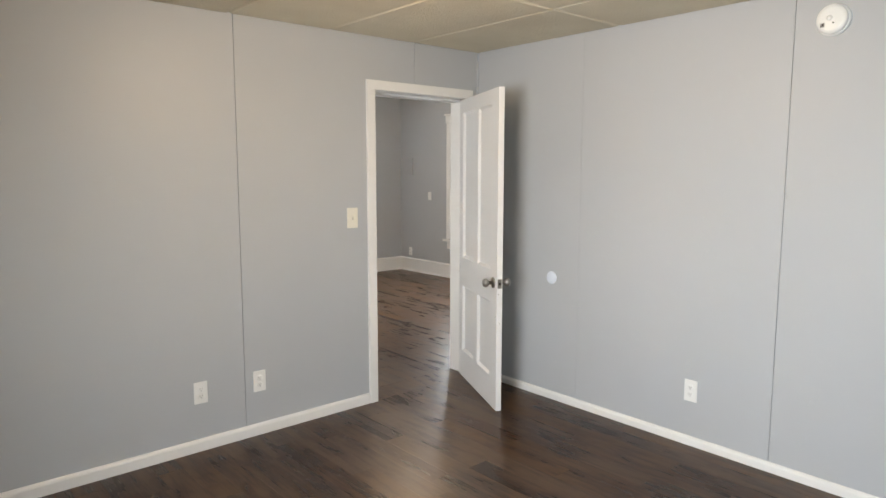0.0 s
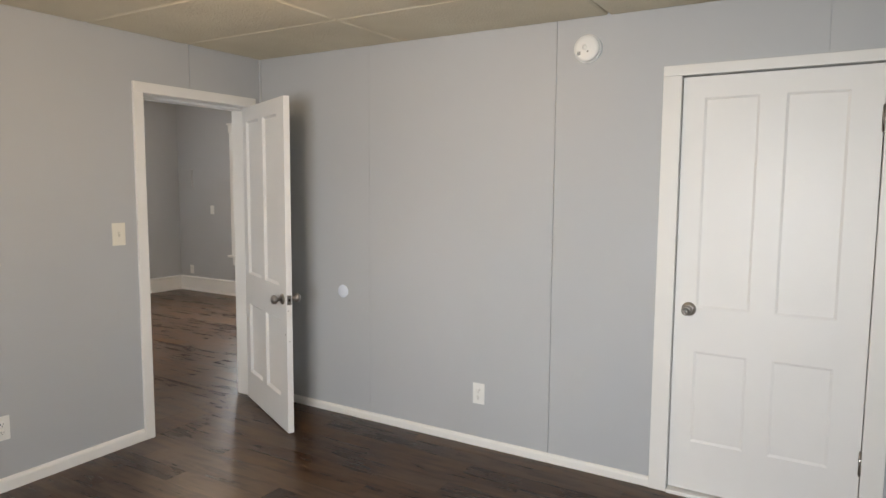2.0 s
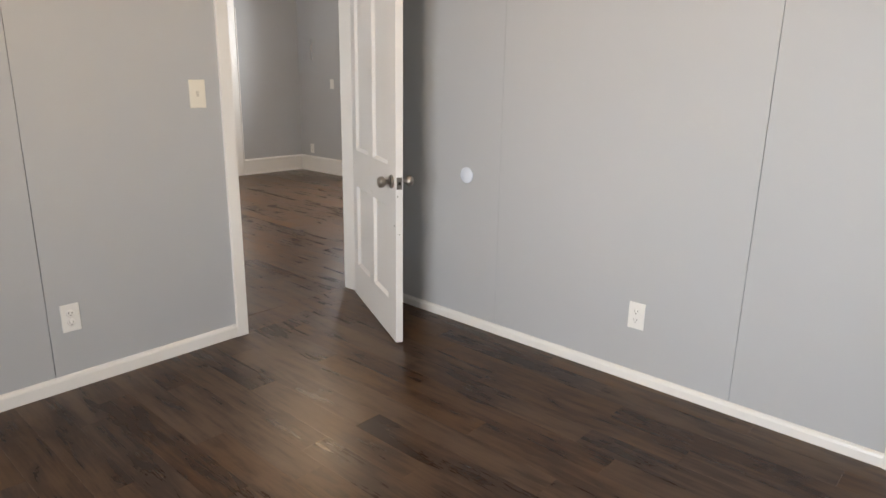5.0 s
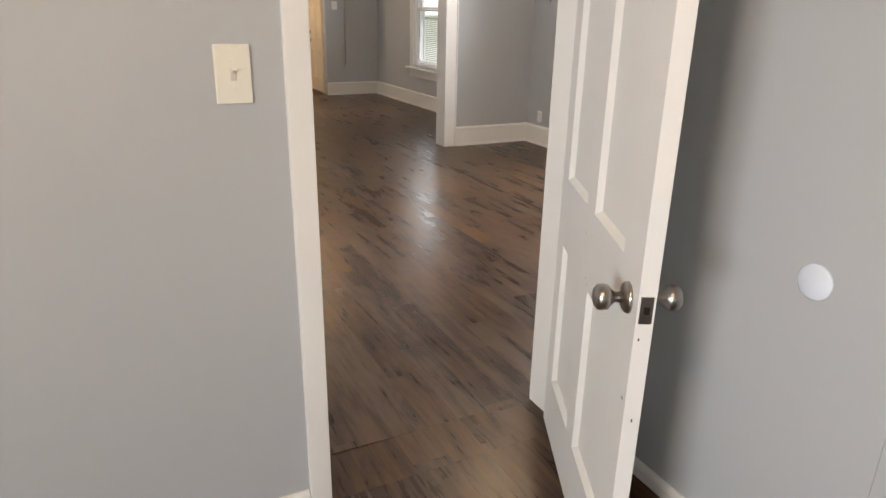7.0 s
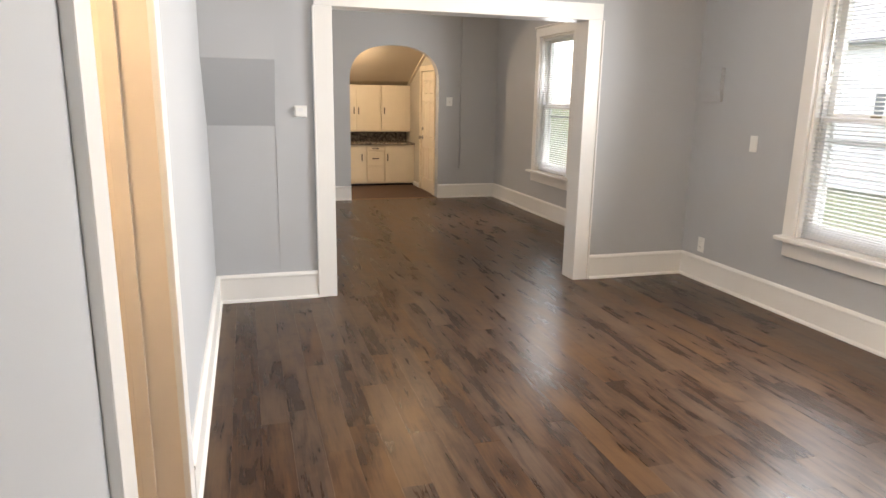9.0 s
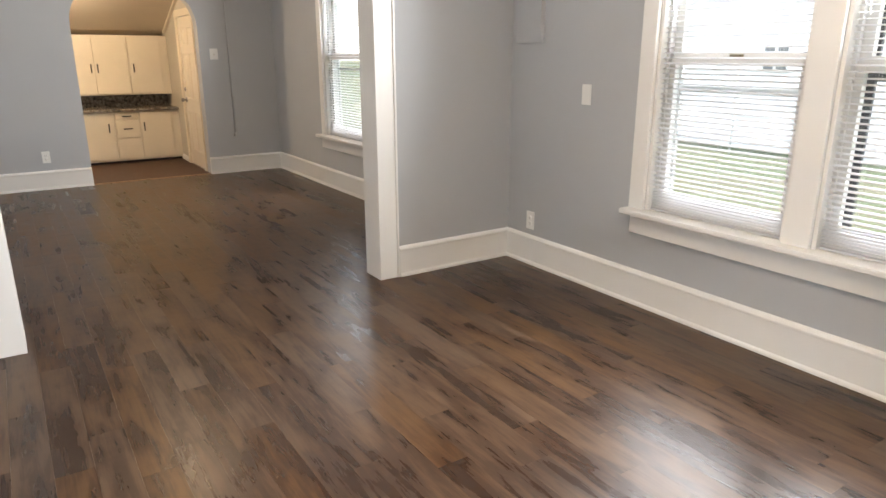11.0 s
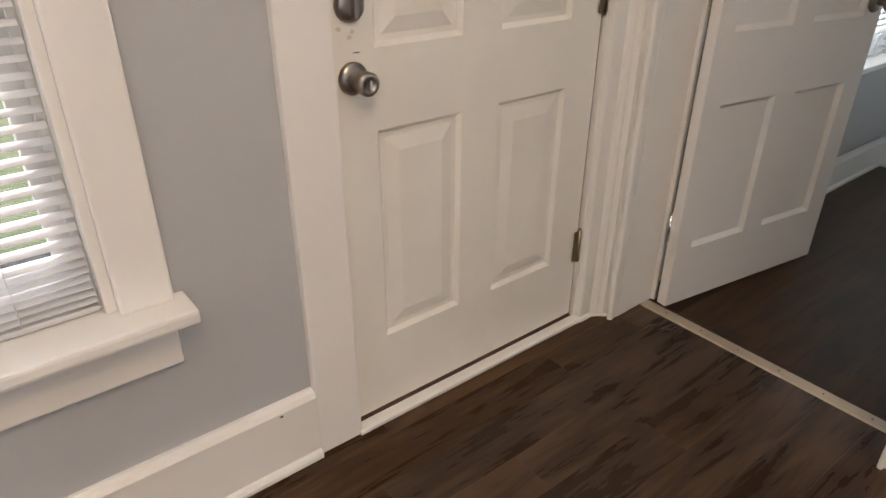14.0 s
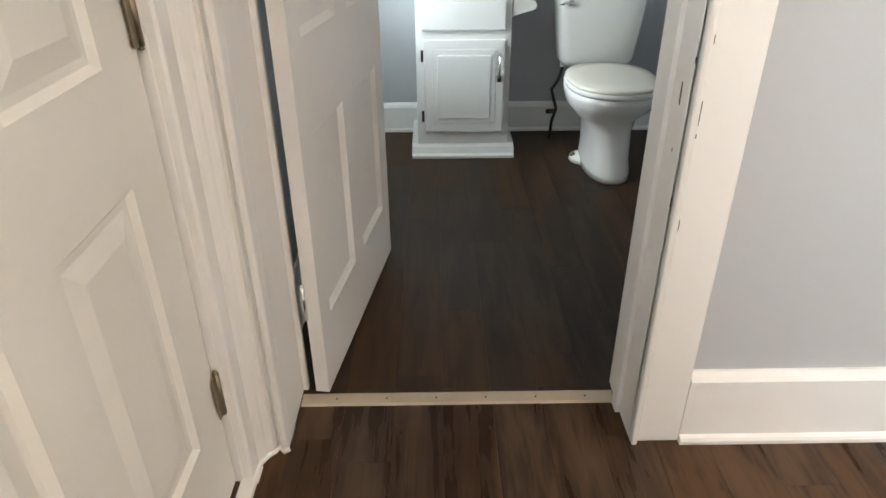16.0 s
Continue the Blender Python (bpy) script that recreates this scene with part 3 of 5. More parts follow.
def tile_ceiling():
    """Suspended ceiling: fibre tiles 0.6 by 1.2 m in one mesh, joints open by a few millimetres."""
    bm = bmesh.new()
    xs = [0.0, -0.592] + [-0.592 - 0.61 * i for i in range(1, 8)]
    ys = [0.0, -1.172] + [-1.172 - 1.215 * i for i in range(1, 4)]
    g = 0.0055
    for i in range(len(xs) - 1):
        for j in range(len(ys) - 1):
            x1, x0, y1, y0 = xs[i] - g, max(xs[i + 1], -4.55) + g, ys[j] - g, ys[j + 1] + g
            if x1 - x0 < 0.02:
                continue
            b = 0.007
            dz = random.uniform(-0.002, 0.002)
            lo = [bm.verts.new((x, y, HB + dz)) for x, y in ((x0 + b, y0 + b), (x1 - b, y0 + b), (x1 - b, y1 - b), (x0 + b, y1 - b))]
            mid = [bm.verts.new((x, y, HB + dz + b)) for x, y in ((x0, y0), (x1, y0), (x1, y1), (x0, y1))]
            hi = [bm.verts.new((x, y, HB + 0.018)) for x, y in ((x0, y0), (x1, y0), (x1, y1), (x0, y1))]
            bm.faces.new(lo[::-1]), bm.faces.new(hi)
            for p, q in ((lo, mid), (mid, hi)):
                for k in range(4):
                    bm.faces.new((p[k], p[(k + 1) % 4], q[(k + 1) % 4], q[k]))
    part("ceiling_bedroom", bm, TILE, None, "suspended ceiling of stippled beige fibre tiles", kind="structure", category="ceiling")
    block("ceiling_backing", -4.6, 0.1, -4.8, 0.1, HB + 0.025, HB + 0.06, DARK, None, 0, "dark void above the ceiling tiles", kind="structure", category="ceiling")


tile_ceiling()
block("ceiling_living", -1.13, XE + 0.1, 0.05, YP + 0.08, HL, HL + 0.12, CEIL, None, 0, "white painted ceiling", kind="structure", category="ceiling")
block("ceiling_dining", -1.13, XE + 0.1, YP + 0.08, YC + 0.1, HL, HL + 0.12, CEIL, None, 0, "white painted ceiling", kind="structure", category="ceiling")
block("ceiling_bath", 0.8, XE + 0.1, -1.97, 0.05, 2.45, 2.57, CEIL, None, 0, "white painted ceiling", kind="structure", category="ceiling")
block("ceiling_hall", -2.4, -1.13, 0.1, YP + 0.15, 2.5, 2.6, CEIL, None, 0, "white painted ceiling", kind="structure", category="ceiling")
part("ceiling_kitchen", prism([(9.21, 2.30), (10.80, 1.66), (11.12, 1.60), (11.12, 1.72), (10.82, 1.78), (9.21, 2.42)], "x", -0.6, 1.90), KCEIL, None, "sloping beige painted kitchen ceiling", kind="structure", category="ceiling")
part("ceiling_trim", prism([(9.21, 2.27), (10.80, 1.63), (10.80, 1.66), (9.21, 2.30)], "x", 1.865, 1.90), CREAM, None, "cream painted strip along the sloping ceiling", kind="structure", category="trim")
block("roof_cover", -4.7, XE + 0.5, -4.9, 11.4, 2.76, 2.95, ROOFD, None, 0.01, "roof deck over the house", kind="structure", category="roof")

# baseboards
baseboard("x", XE, -1, 1.407, YP)
baseboard("y", YP, -1, 1.875, XE)
baseboard("y", YP, -1, -0.98, -0.285)
baseboard("x", -0.98, 1, 2.09, YP)
baseboard("x", -0.98, 1, 0.22, 0.99)
baseboard("y", SB, 1, 0.60, 1.774)
baseboard("x", XE, -1, YP + 0.15, YC)
baseboard("y", YC, -1, 1.885, XE)
baseboard("y", YC, -1, -0.98, 0.635)
baseboard("x", -0.98, 1, YP + 0.15, YC)
LB = "low white painted baseboard"
bb = baseboard("y", 0.0, -1, -4.5, -0.952, LOW_BASE, LB)
bb.location.z, bb.rotation_euler = 0.005, (0, -0.010, 0)
baseboard("x", 0.0, -1, -2.658, 0.0, LOW_BASE, LB).location.z = -0.012
baseboard("x", 0.0, -1, -4.7, -3.62, LOW_BASE, LB)
baseboard("y", -1.79, 1, 1.1, XE, BATH_BASE, label="white painted bathroom baseboard")
baseboard("x", XE, -1, -1.79, 0.17, BATH_BASE, label="white painted bathroom baseboard")
baseboard("x", 1.90, -1, 10.16, 10.53, LOW_BASE, "cream kitchen baseboard")
part("chair_rail", moulded("y", -1.79, 1, [(0, 0.70), (0.018, 0.70), (0.03, 0.74), (0.03, 0.755), (0, 0.76)], 1.1, XE), TRIM, None, "white painted rail on the bathroom wall", kind="structure", category="trim")

# ---- doors and openings ----
f1 = thing("door_frame_1", -0.49, 0.1, 0, 0, "white painted frame of the bedroom doorway", "door frame", kind="structure")
jambs(f1, "y", -0.002, 0.202, -0.890, -0.062, 1.988, 0.02, z0=-0.03, stop=(0.102, 0.20))
casing_boards(f1, "y", 0.0, -1, -0.890, -0.062, 1.988, 0.060, 0.02, z0=-0.03, right=False)
block("side_casing", -0.062, -0.0005, -0.02, 0.0, -0.03, 1.988, TRIM, f1)
casing_boards(f1, "y", 0.20, 1, -0.890, -0.062, 1.988, 0.085, 0.02, left=False, back=0.008)
block("side_casing", -0.978, -0.892, 0.20, 0.220, 0, 1.988, TRIM, f1)
for ya, yb, out in ((0.022, 0.040, 0.009), (0.070, 0.082, 0.007), (0.208, 0.2215, 0.004)):
    block("edge_bead", -0.891, -0.890 + out, ya, yb, 0, 1.988, TRIM, f1, 0.004)
P4 = [(a, b, c, d) for a, b in ((0.085, 0.345), (0.43, 0.695)) for c, d in ((0.195, 0.668), (0.872, 1.885))]
d1, leaf1 = door("door_1", -0.066, 0.060, 0.008, 64, 0.822, 1.975, 0.035, P4, False, 0.014, 0.014, "open white painted wooden four-panel door, chipped edges")
knob(leaf1, -0.760, 0.035, 0.800, 1)
knob(leaf1, -0.760, 0.0, 0.800, -1)
block("latch_plate", -0.8235, -0.821, 0.005, 0.030, 0.771, 0.828, NICKEL, leaf1, 0.0005, "worn steel latch plate", True)
block("latch_bolt", -0.829, -0.823, 0.012, 0.023, 0.793, 0.807, IRON, leaf1, 0.001, "", True)
for hz in (0.25, 1.72):
    hinge(d1, 0.0, -0.004, hz, TRIM)

f2 = thing("door_frame_2", 0.0, -3.13, 0, 0, "white painted frame of the closet door", "door frame", kind="structure")
jambs(f2, "x", -0.002, 0.12, -3.532, -2.742, 1.992, 0.02)
casing_boards(f2, "x", 0.0, -1, -3.532, -2.742, 1.992, 0.084, 0.02, z0=-0.02, head=0.048)
block("door_sill", -0.03, 0.10, -3.53, -2.744, 0.0, 0.022, TRIM, f2, 0.005, "worn white sill")
P4C = [(0.118, 0.355, 0.24, 0.68), (0.458, 0.688, 0.24, 0.68), (0.118, 0.355, 0.89, 1.86), (0.458, 0.688, 0.89, 1.86)]
d2, leaf2 = door("door_2", 0.006, -3.528, 0.03, -90, 0.782, 1.955, 0.035, P4C, False, 0.011, 0.0055, "closed white painted four-panel closet door")
knob(leaf2, -0.718, 0.0, 0.88, -1, "button")
for hz in (0.29, 1.735):
    hinge(d2, 0.0, -0.008, hz, NICKEL, 0.006, 0.10)

f3 = thing("door_frame_3", XE, 0.89, 0, 0, "white painted frame of the entry door", "door frame", kind="structure")
jambs(f3, "x", XE - 0.002, XE + 0.16, 0.487, 1.292, 2.04, 0.02)
casing_boards(f3, "x", XE, -1, 0.487, 1.292, 2.04, 0.115, 0.022, left=False)
# near-black strips that draw the shade in the gaps beside the leaf
for a, b in ((1.279, 1.2915), (0.4875, 0.4942)):
    block("weatherstrip", 2.772, 2.812, a, b, 0.012, 2.04, DARK, f3, 0)
block("threshold", XE - 0.03, XE + 0.005, 0.44, 1.30, 0.0, 0.014, TRIM, f3, 0.005, "white painted threshold strip")
block("door_sill", XE + 0.006, XE + 0.16, 0.49, 1.29, -0.02, 0.012, paint("worn_oak", (0.07, 0.032, 0.018), 0.5, 0.25, 60, 0.2, 20), f3, 0.002, "worn brown wooden sill")
P6 = [(s0, s1, z0, z1) for s0, s1 in ((0.115, 0.345), (0.46, 0.69)) for z0, z1 in ((0.215, 0.74), (0.91, 1.53), (1.66, 1.88))]
d3, leaf3 = door("door_3", 2.768, 0.4945, 0.019, -90, 0.785, 2.015, 0.044, P6, True, 0.010, 0.010, "closed off-white six-panel entry door with scuffed paint", paint("offwhite_door_paint", (0.775, 0.76, 0.71), 0.36, 0.04, 90, 0.08, 4))
knob(leaf3, -0.742, 0.0, 0.857, -1, "button")
bolt = part("deadbolt", lathe([(0.032, 0), (0.032, 0.006), (0.027, 0.013), (0.012, 0.014)], Matrix.Translation((-0.742, 0, 0.995)) @ Matrix.Rotation(radians(90), 4, "X")), NICKEL, leaf3, "satin nickel deadbolt", True, True)
part("thumb_turn", box(-0.747, -0.737, -0.030, -0.012, 0.972, 1.012, 0.003), NICKEL, bolt, "", True)
block("edge_plate", -0.788, -0.7845, 0.004, 0.04, 0.80, 0.91, BRASS, leaf3, 0.0005, "", True)
for hz in (0.245, 0.965, 1.75):
    hinge(d3, 0.002, -0.007, hz, BRASS, 0.022, 0.10)

f4 = thing("door_frame_4", 2.27, 0.28, 0, 0, "white painted bathroom door frame with thick chipped paint", "door frame", kind="structure")
jambs(f4, "y", 0.188, SB + 0.002, 1.886, 2.675, 2.0, 0.02)
block("door_stop", 1.886, 1.898, 0.25, 0.285, 0, 1.988, TRIM, f4, 0.002)
block("door_stop", 1.886, 2.664, 0.25, 0.285, 1.988, 2.0, TRIM, f4, 0.002)
casing_boards(f4, "y", SB, 1, 1.886, 2.662, 2.0, 0.112, 0.02, right=False)
block("edge_bead", 1.872, 1.886, SB + 0.002, SB + 0.034, 0, 2.0, TRIM, f4, 0.006)
CORNER = [(2.7545, 0.485), (2.738, 0.485), (2.733, 0.481), (2.732, 0.474), (2.732, 0.440), (2.736, 0.434), (2.735, 0.430), (2.727, 0.426), (2.721, 0.418), (2.718, 0.409), (2.712, 0.403), (2.706, 0.400), (2.705, 0.388), (2.702, 0.384), (2.696, 0.384), (2.693, 0.387), (2.692, 0.394), (2.689, 0.398), (2.682, 0.398), (2.677, 0.395), (2.6755, 0.389), (2.6755, 0.3625), (2.7545, 0.3625)]
part("corner_casing", prism(CORNER, "z", 0.0, 2.0), TRIM, f4, "thickly painted fluted casing in the corner between the two doors", smooth=False)
part("caulk_bead", tube([(2.728, 0.487, 0.004), (2.728, 0.445, 0.004), (2.731, 0.434, 0.003), (2.716, 0.410, 0.004), (2.703, 0.397, 0.003), (2.696, 0.386, 0.004), (2.682, 0.400, 0.003), (2.673, 0.392, 0.004)], 0.006, 8), TRIM, f4, "ragged bead of paint along the floor", False, True)
casing_boards(f4, "y", 0.19, -1, 1.886, 2.662, 2.0, 0.07, 0.018)
P6B = [(s0, s1, z0, z1) for s0, s1 in ((0.07, 0.312), (0.405, 0.652)) for z0, z1 in ((0.20, 0.658), (0.86, 1.50), (1.62, 1.86))]
d4, leaf4 = door("door_4", 2.640, 0.205, 0.012, 81, 0.738, 1.975, 0.035, P6B, False, 0.014, 0.012, "open white painted bathroom door with recessed panels")
for hz in (0.27, 1.75):
    hinge(d4, 0.003, -0.002, hz, CHROME, 0.03, 0.09)
knob(leaf4, -0.69, 0.035, 0.90, 1)
knob(leaf4, -0.69, 0.0, 0.90, -1)
ts = thing("threshold_strip", 2.27, 0.22, 0, 0, "beige metal floor strip with small nails in the bathroom doorway", "threshold strip")
part("strip", prism([(0.203, 0.0), (0.250, 0.0), (0.244, 0.004), (0.209, 0.004)], "x", 1.888, 2.672), STRIP, ts)
for i in range(6):
    part("nail", lathe([(0.003, 0.0035), (0.0025, 0.005)], Matrix.Translation((1.96 + 0.125 * i, 0.228, 0)), 8), IRON, ts)

f5 = thing("opening_frame", 0.79, YP + 0.07, 0, 0, "white painted frame of the wide cased opening", "door frame", kind="structure")
jambs(f5, "y", YP - 0.002, YP + 0.152, -0.154, 1.735, 1.995, 0.02)
casing_boards(f5, "y", YP, -1, -0.154, 1.735, 1.995, 0.118, 0.022, back=0.01)
casing_boards(f5, "y", YP + 0.15, 1, -0.154, 1.735, 1.995, 0.118, 0.022)

f6 = thing("hall_opening_frame", -1.05, 1.54, 0, 0, "white casing and tan jamb of a side opening", "door frame", kind="structure")
jambs(f6, "x", -1.132, -0.978, 1.12, 1.962, 2.01, 0.02, material=TANJAMB, stop=(-1.10, -1.06))
casing_boards(f6, "x", -0.98, 1, 1.12, 1.962, 2.01, 0.115, 0.022)

CHIP = paint("bare_wood_chip", (0.09, 0.065, 0.045), 0.8, 0.3, 60, 0, 40)
PATCH = paint("chipped_primer", (0.62, 0.58, 0.52), 0.7, 0.1, 60, 0, 40)
wear = random.Random(8)


def chip(parent, c, u, v, n, su, sv, material=CHIP):
    """A small ragged flake of missing paint at c, spread along u and v, standing 0.4 mm along n."""
    c, u, v, n = Vector(c), Vector(u), Vector(v), Vector(n)
    bm = bmesh.new()
    k = 9
    ring = [c + n * 0.0004 + u * su * math.cos(6.283 * i / k) * wear.uniform(0.5, 1.0) + v * sv * math.sin(6.283 * i / k) * wear.uniform(0.5, 1.0) for i in range(k)]
    lo = [bm.verts.new(p - n * 0.0008) for p in ring]
    hi = [bm.verts.new(p) for p in ring]
    bm.faces.new(hi), bm.faces.new(lo[::-1])
    for i in range(k):
        bm.faces.new((lo[i], lo[(i + 1) % k], hi[(i + 1) % k], hi[i]))
    part("paint_chip", bm, material, parent)


# flaked paint on the bathroom casing, the doors and the baseboard
for z, h in ((0.805, 0.034), (0.875, 0.012), (0.70, 0.006), (0.61, 0.018)):
    chip(f4, (1.886, SB - 0.02 + wear.uniform(-0.03, 0.03), z), (0, 1, 0), (0, 0, 1), (1, 0, 0), wear.uniform(0.002, 0.006), h)
    chip(f4, (1.8715, SB + 0.030, z + wear.uniform(-0.05, 0.05)), (0, 1, 0), (0, 0, 1), (-1, 0, 0), 0.002, h * 0.8)
for yy, zz in ((1.262, 0.972), (1.240, 0.955), (1.232, 0.965)):
    chip(leaf3, (2.768, yy, zz), (0, 1, 0), (0, 0, 1), (-1, 0, 0), 0.007, 0.006, PATCH)
chip(leaf3, (2.768, 1.225, 0.925), (0, 1, 0), (0, 0, 1), (-1, 0, 0), 0.010, 0.0016)
bw = [o for o in bpy.data.objects if o.name.startswith("baseboard")][0]
chip(bw, (XE - 0.0261, 1.495, 0.172), (0, 1, 0), (0, 0, 1), (-1, 0, 0), 0.006, 0.0035)
d1n, d1u = Vector((-math.sin(radians(64)), math.cos(radians(64)), 0)), Vector((-math.cos(radians(64)), -math.sin(radians(64)), 0))
for sx, zz in ((0.012, 0.77), (0.03, 0.80), (0.40, 0.70), (0.42, 0.69), (0.36, 0.81), (0.80, 0.60)):
    chip(leaf1, Vector((-0.066, 0.060, 0)) + d1n * 0.035 + d1u * sx + Vector((0, 0, zz)), d1u, (0, 0, 1), d1n, 0.006, 0.004, PATCH if sx < 0.7 else CHIP)
for zz in (0.56, 0.745):
    chip(leaf1, Vector((-0.066, 0.060, 0)) + d1n * wear.uniform(0.01, 0.03) + d1u * 0.822 + Vector((0, 0, zz)), d1n, (0, 0, 1), d1u, 0.003, 0.005)

# kitchen door in the east wall of the kitchen
f7 = thing("door_frame_5", 1.90, 9.7, 0, 0, "cream painted frame of the kitchen door", "door frame", kind="structure")
jambs(f7, "x", 1.898, 2.05, 9.35, 10.05, 1.80, 0.02, material=CREAM)
casing_boards(f7, "x", 1.90, -1, 9.35, 10.05, 1.80, 0.08, 0.02, material=CREAM)
P6K = [(s0, s1, z0, z1) for s0, s1 in ((0.09, 0.31), (0.38, 0.60)) for z0, z1 in ((0.18, 0.66), (0.82, 1.36), (1.46, 1.66))]
d5, leaf5 = door("door_5", 1.905, 9.353, 0.01, -90, 0.695, 1.78, 0.04, P6K, True, 0.01, 0.012, "closed cream painted panelled kitchen door", CREAM)
knob(leaf5, -0.64, 0.0, 0.80, -1)
part("deadbolt", lathe([(0.026, 0), (0.026, 0.012), (0.012, 0.02)], Matrix.Translation((-0.64, 0, 0.93)) @ Matrix.Rotation(radians(90), 4, "X")), NICKEL, leaf5, "", True, True)
for hz in (0.22, 1.55):
    hinge(d5, 0.0, -0.006, hz, IRON)
block("kitchen_threshold", 0.64, 1.88, 9.055, 9.10, 0.0, 0.006, paint("worn_wood_strip", (0.25, 0.16, 0.10), 0.5, 0.2, 60, 0.1, 10), None, 0.002, "worn wooden strip between the two floors", kind="structure", category="threshold strip")


# ---- windows ----
def sash(parent, x, y0, y1, z0, z1, rail=0.05, stile=0.045, t=0.034, bottom=0.06):
    bm = bmesh.new()
    add_box(bm, x, x + t, y0, y0 + stile, z0, z1)
    add_box(bm, x, x + t, y1 - stile, y1, z0, z1)
    add_box(bm, x + 0.001, x + t - 0.001, y0 + stile, y1 - stile, z0, z0 + bottom)
    add_box(bm, x + 0.001, x + t - 0.001, y0 + stile, y1 - stile, z1 - rail, z1)
    s = part("sash", bm, TRIM, parent)
    g = part("pane", box(x + 0.014, x + 0.018, y0 + stile - 0.005, y1 - stile + 0.005, z0 + bottom - 0.005, z1 - rail + 0.005), GLASS, s)
    g.visible_shadow = False
    return s


def sash_window(parent, y0, y1, z0, z1, meet, storm_mat, storm_rail, latch=True):
    """One double-hung window in an opening of the east wall, with stops and an outer storm frame."""
    x = XE
    for a, b in ((y0 - 0.001, y0 + 0.018), (y1 - 0.018, y1 + 0.001)):
        block("side_jamb", x, x + 0.16, a, b, z0, z1, TRIM, parent, 0.002)
    for a, b in ((y0 + 0.018, y0 + 0.034), (y1 - 0.034, y1 - 0.018)):
        block("stop_bead", x + 0.045, x + 0.06, a, b, z0, z1, TRIM, parent, 0.003)
    block("head_jamb", x, x + 0.16, y0, y1, z1 - 0.018, z1, TRIM, parent, 0.002)
    block("outer_sill", x + 0.03, x + 0.19, y0, y1, z0 - 0.01, z0 + 0.014, TRIM, parent, 0.004)
    ya, yb = y0 + 0.02, y1 - 0.02
    sash(parent, x + 0.10, ya, yb, meet - 0.02, z1 - 0.02)
    lower = sash(parent, x + 0.062, ya, yb, z0 + 0.015, meet + 0.02, 0.04)
    if latch:
        ym = (y0 + y1) / 2
        block("sash_lock", x + 0.066, x + 0.09, ym - 0.03, ym + 0.03, meet + 0.02, meet + 0.032, BRASS, lower, 0.003)
    dark = storm_mat is ALU
    sl, sr = (0.022, 0.056) if dark else (0.030, 0.030)
    fr = bmesh.new()
    xs0, xs1 = x + 0.140, x + 0.157
    for a, b, c, d in ((ya - 0.002, ya + sl, z0 + 0.02, z1 - 0.02), (yb - sr, yb + 0.002, z0 + 0.02, z1 - 0.02)):
        add_box(fr, xs0, xs1, a, b, c, d)
    for c, hh in ((z0 + 0.05, 0.030) if dark else (z0 + 0.02, 0.04), (storm_rail, 0.032), (z1 - 0.05, 0.03)):
        add_box(fr, xs0 + 0.001, xs1 - 0.001, ya + sl, yb - sr, c, c + hh)
    part("storm_frame", fr, storm_mat, parent)


def blind(x, y0, y1, z0, z1, label, pitch=0.0250, tilt=-14):
    """Lowered mini blind: head rail, slats, ladder cords, bottom rail."""
    b = thing("window_blind", x, (y0 + y1) / 2, z0, 0, label, "blind", "window blinds")
    block("head_rail", x - 0.013, x + 0.013, y0, y1, z1 - 0.028, z1, SLAT, b, 0.002)
    block("bottom_rail", x - 0.012, x + 0.012, y0, y1, z0, z0 + 0.012, SLAT, b, 0.003)
    bm = bmesh.new()
    h = (y1 - y0) / 2
    n = 4
    top, bot = [], []
    for i in range(n + 1):
        u = -0.0125 + 0.025 * i / n
        w = 0.0022 * (1 - (u / 0.0125) ** 2)
        top.append([bm.verts.new((u, s * h, w + 0.0005)) for s in (-1, 1)])
        bot.append([bm.verts.new((u, s * h, w - 0.0005)) for s in (-1, 1)])
    for i in range(n):
        bm.faces.new((top[i][0], top[i + 1][0], top[i + 1][1], top[i][1]))
        bm.faces.new((bot[i][1], bot[i + 1][1], bot[i + 1][0], bot[i][0]))
    for s in (0, 1):
        bm.faces.new([t[s] for t in top] + [t[s] for t in bot[::-1]])
    bm.faces.new((top[0][0], top[0][1], bot[0][1], bot[0][0]))
    bm.faces.new((top[n][1], top[n][0], bot[n][0], bot[n][1]))
    first = part("slat", bm, SLAT, b, "", True)
    z = 0.022
    k = 0
    while z < z1 - z0 - 0.035:
        ob = first if k == 0 else bpy.data.objects.new("slat", first.data)
        if k:
            scene.collection.objects.link(ob)
            ob.parent = b
        step = pitch if z > 0.11 else 0.015
        ob.matrix_basis = pose(0, 0, z, random.uniform(-0.12, 0.12), tilt + random.uniform(-1.5, 1.5), 0)
        z += step
        k += 1
    for y in (y0 + 0.12, (y0 + y1) / 2, y1 - 0.12):
        for dx in (-0.0128, 0.0128):
            part("ladder_cord", tube([(x + dx, y, z0 + 0.005), (x + dx, y, z1 - 0.01)], 0.0006, 5), SLAT, b)
    part("tilt_wand", tube([(x - 0.018, y1 - 0.05, z1 - 0.03), (x - 0.02, y1 - 0.05, z1 - 0.62)], 0.003, 8), WPLASTIC, b)
    return b


def stool_and_apron(w, y0, y1, z, head=None, cas=0.093):
    """Interior sill with horns, apron and flat casings of a window."""
    block("window_sill", XE - 0.085, XE + 0.06, y0, y1, z - 0.028, z, TRIM, w, 0.007)
    block("apron", XE - 0.024, XE, y0 + 0.03, y1 - 0.03, z - 0.138, z - 0.028, TRIM, w, 0.004)


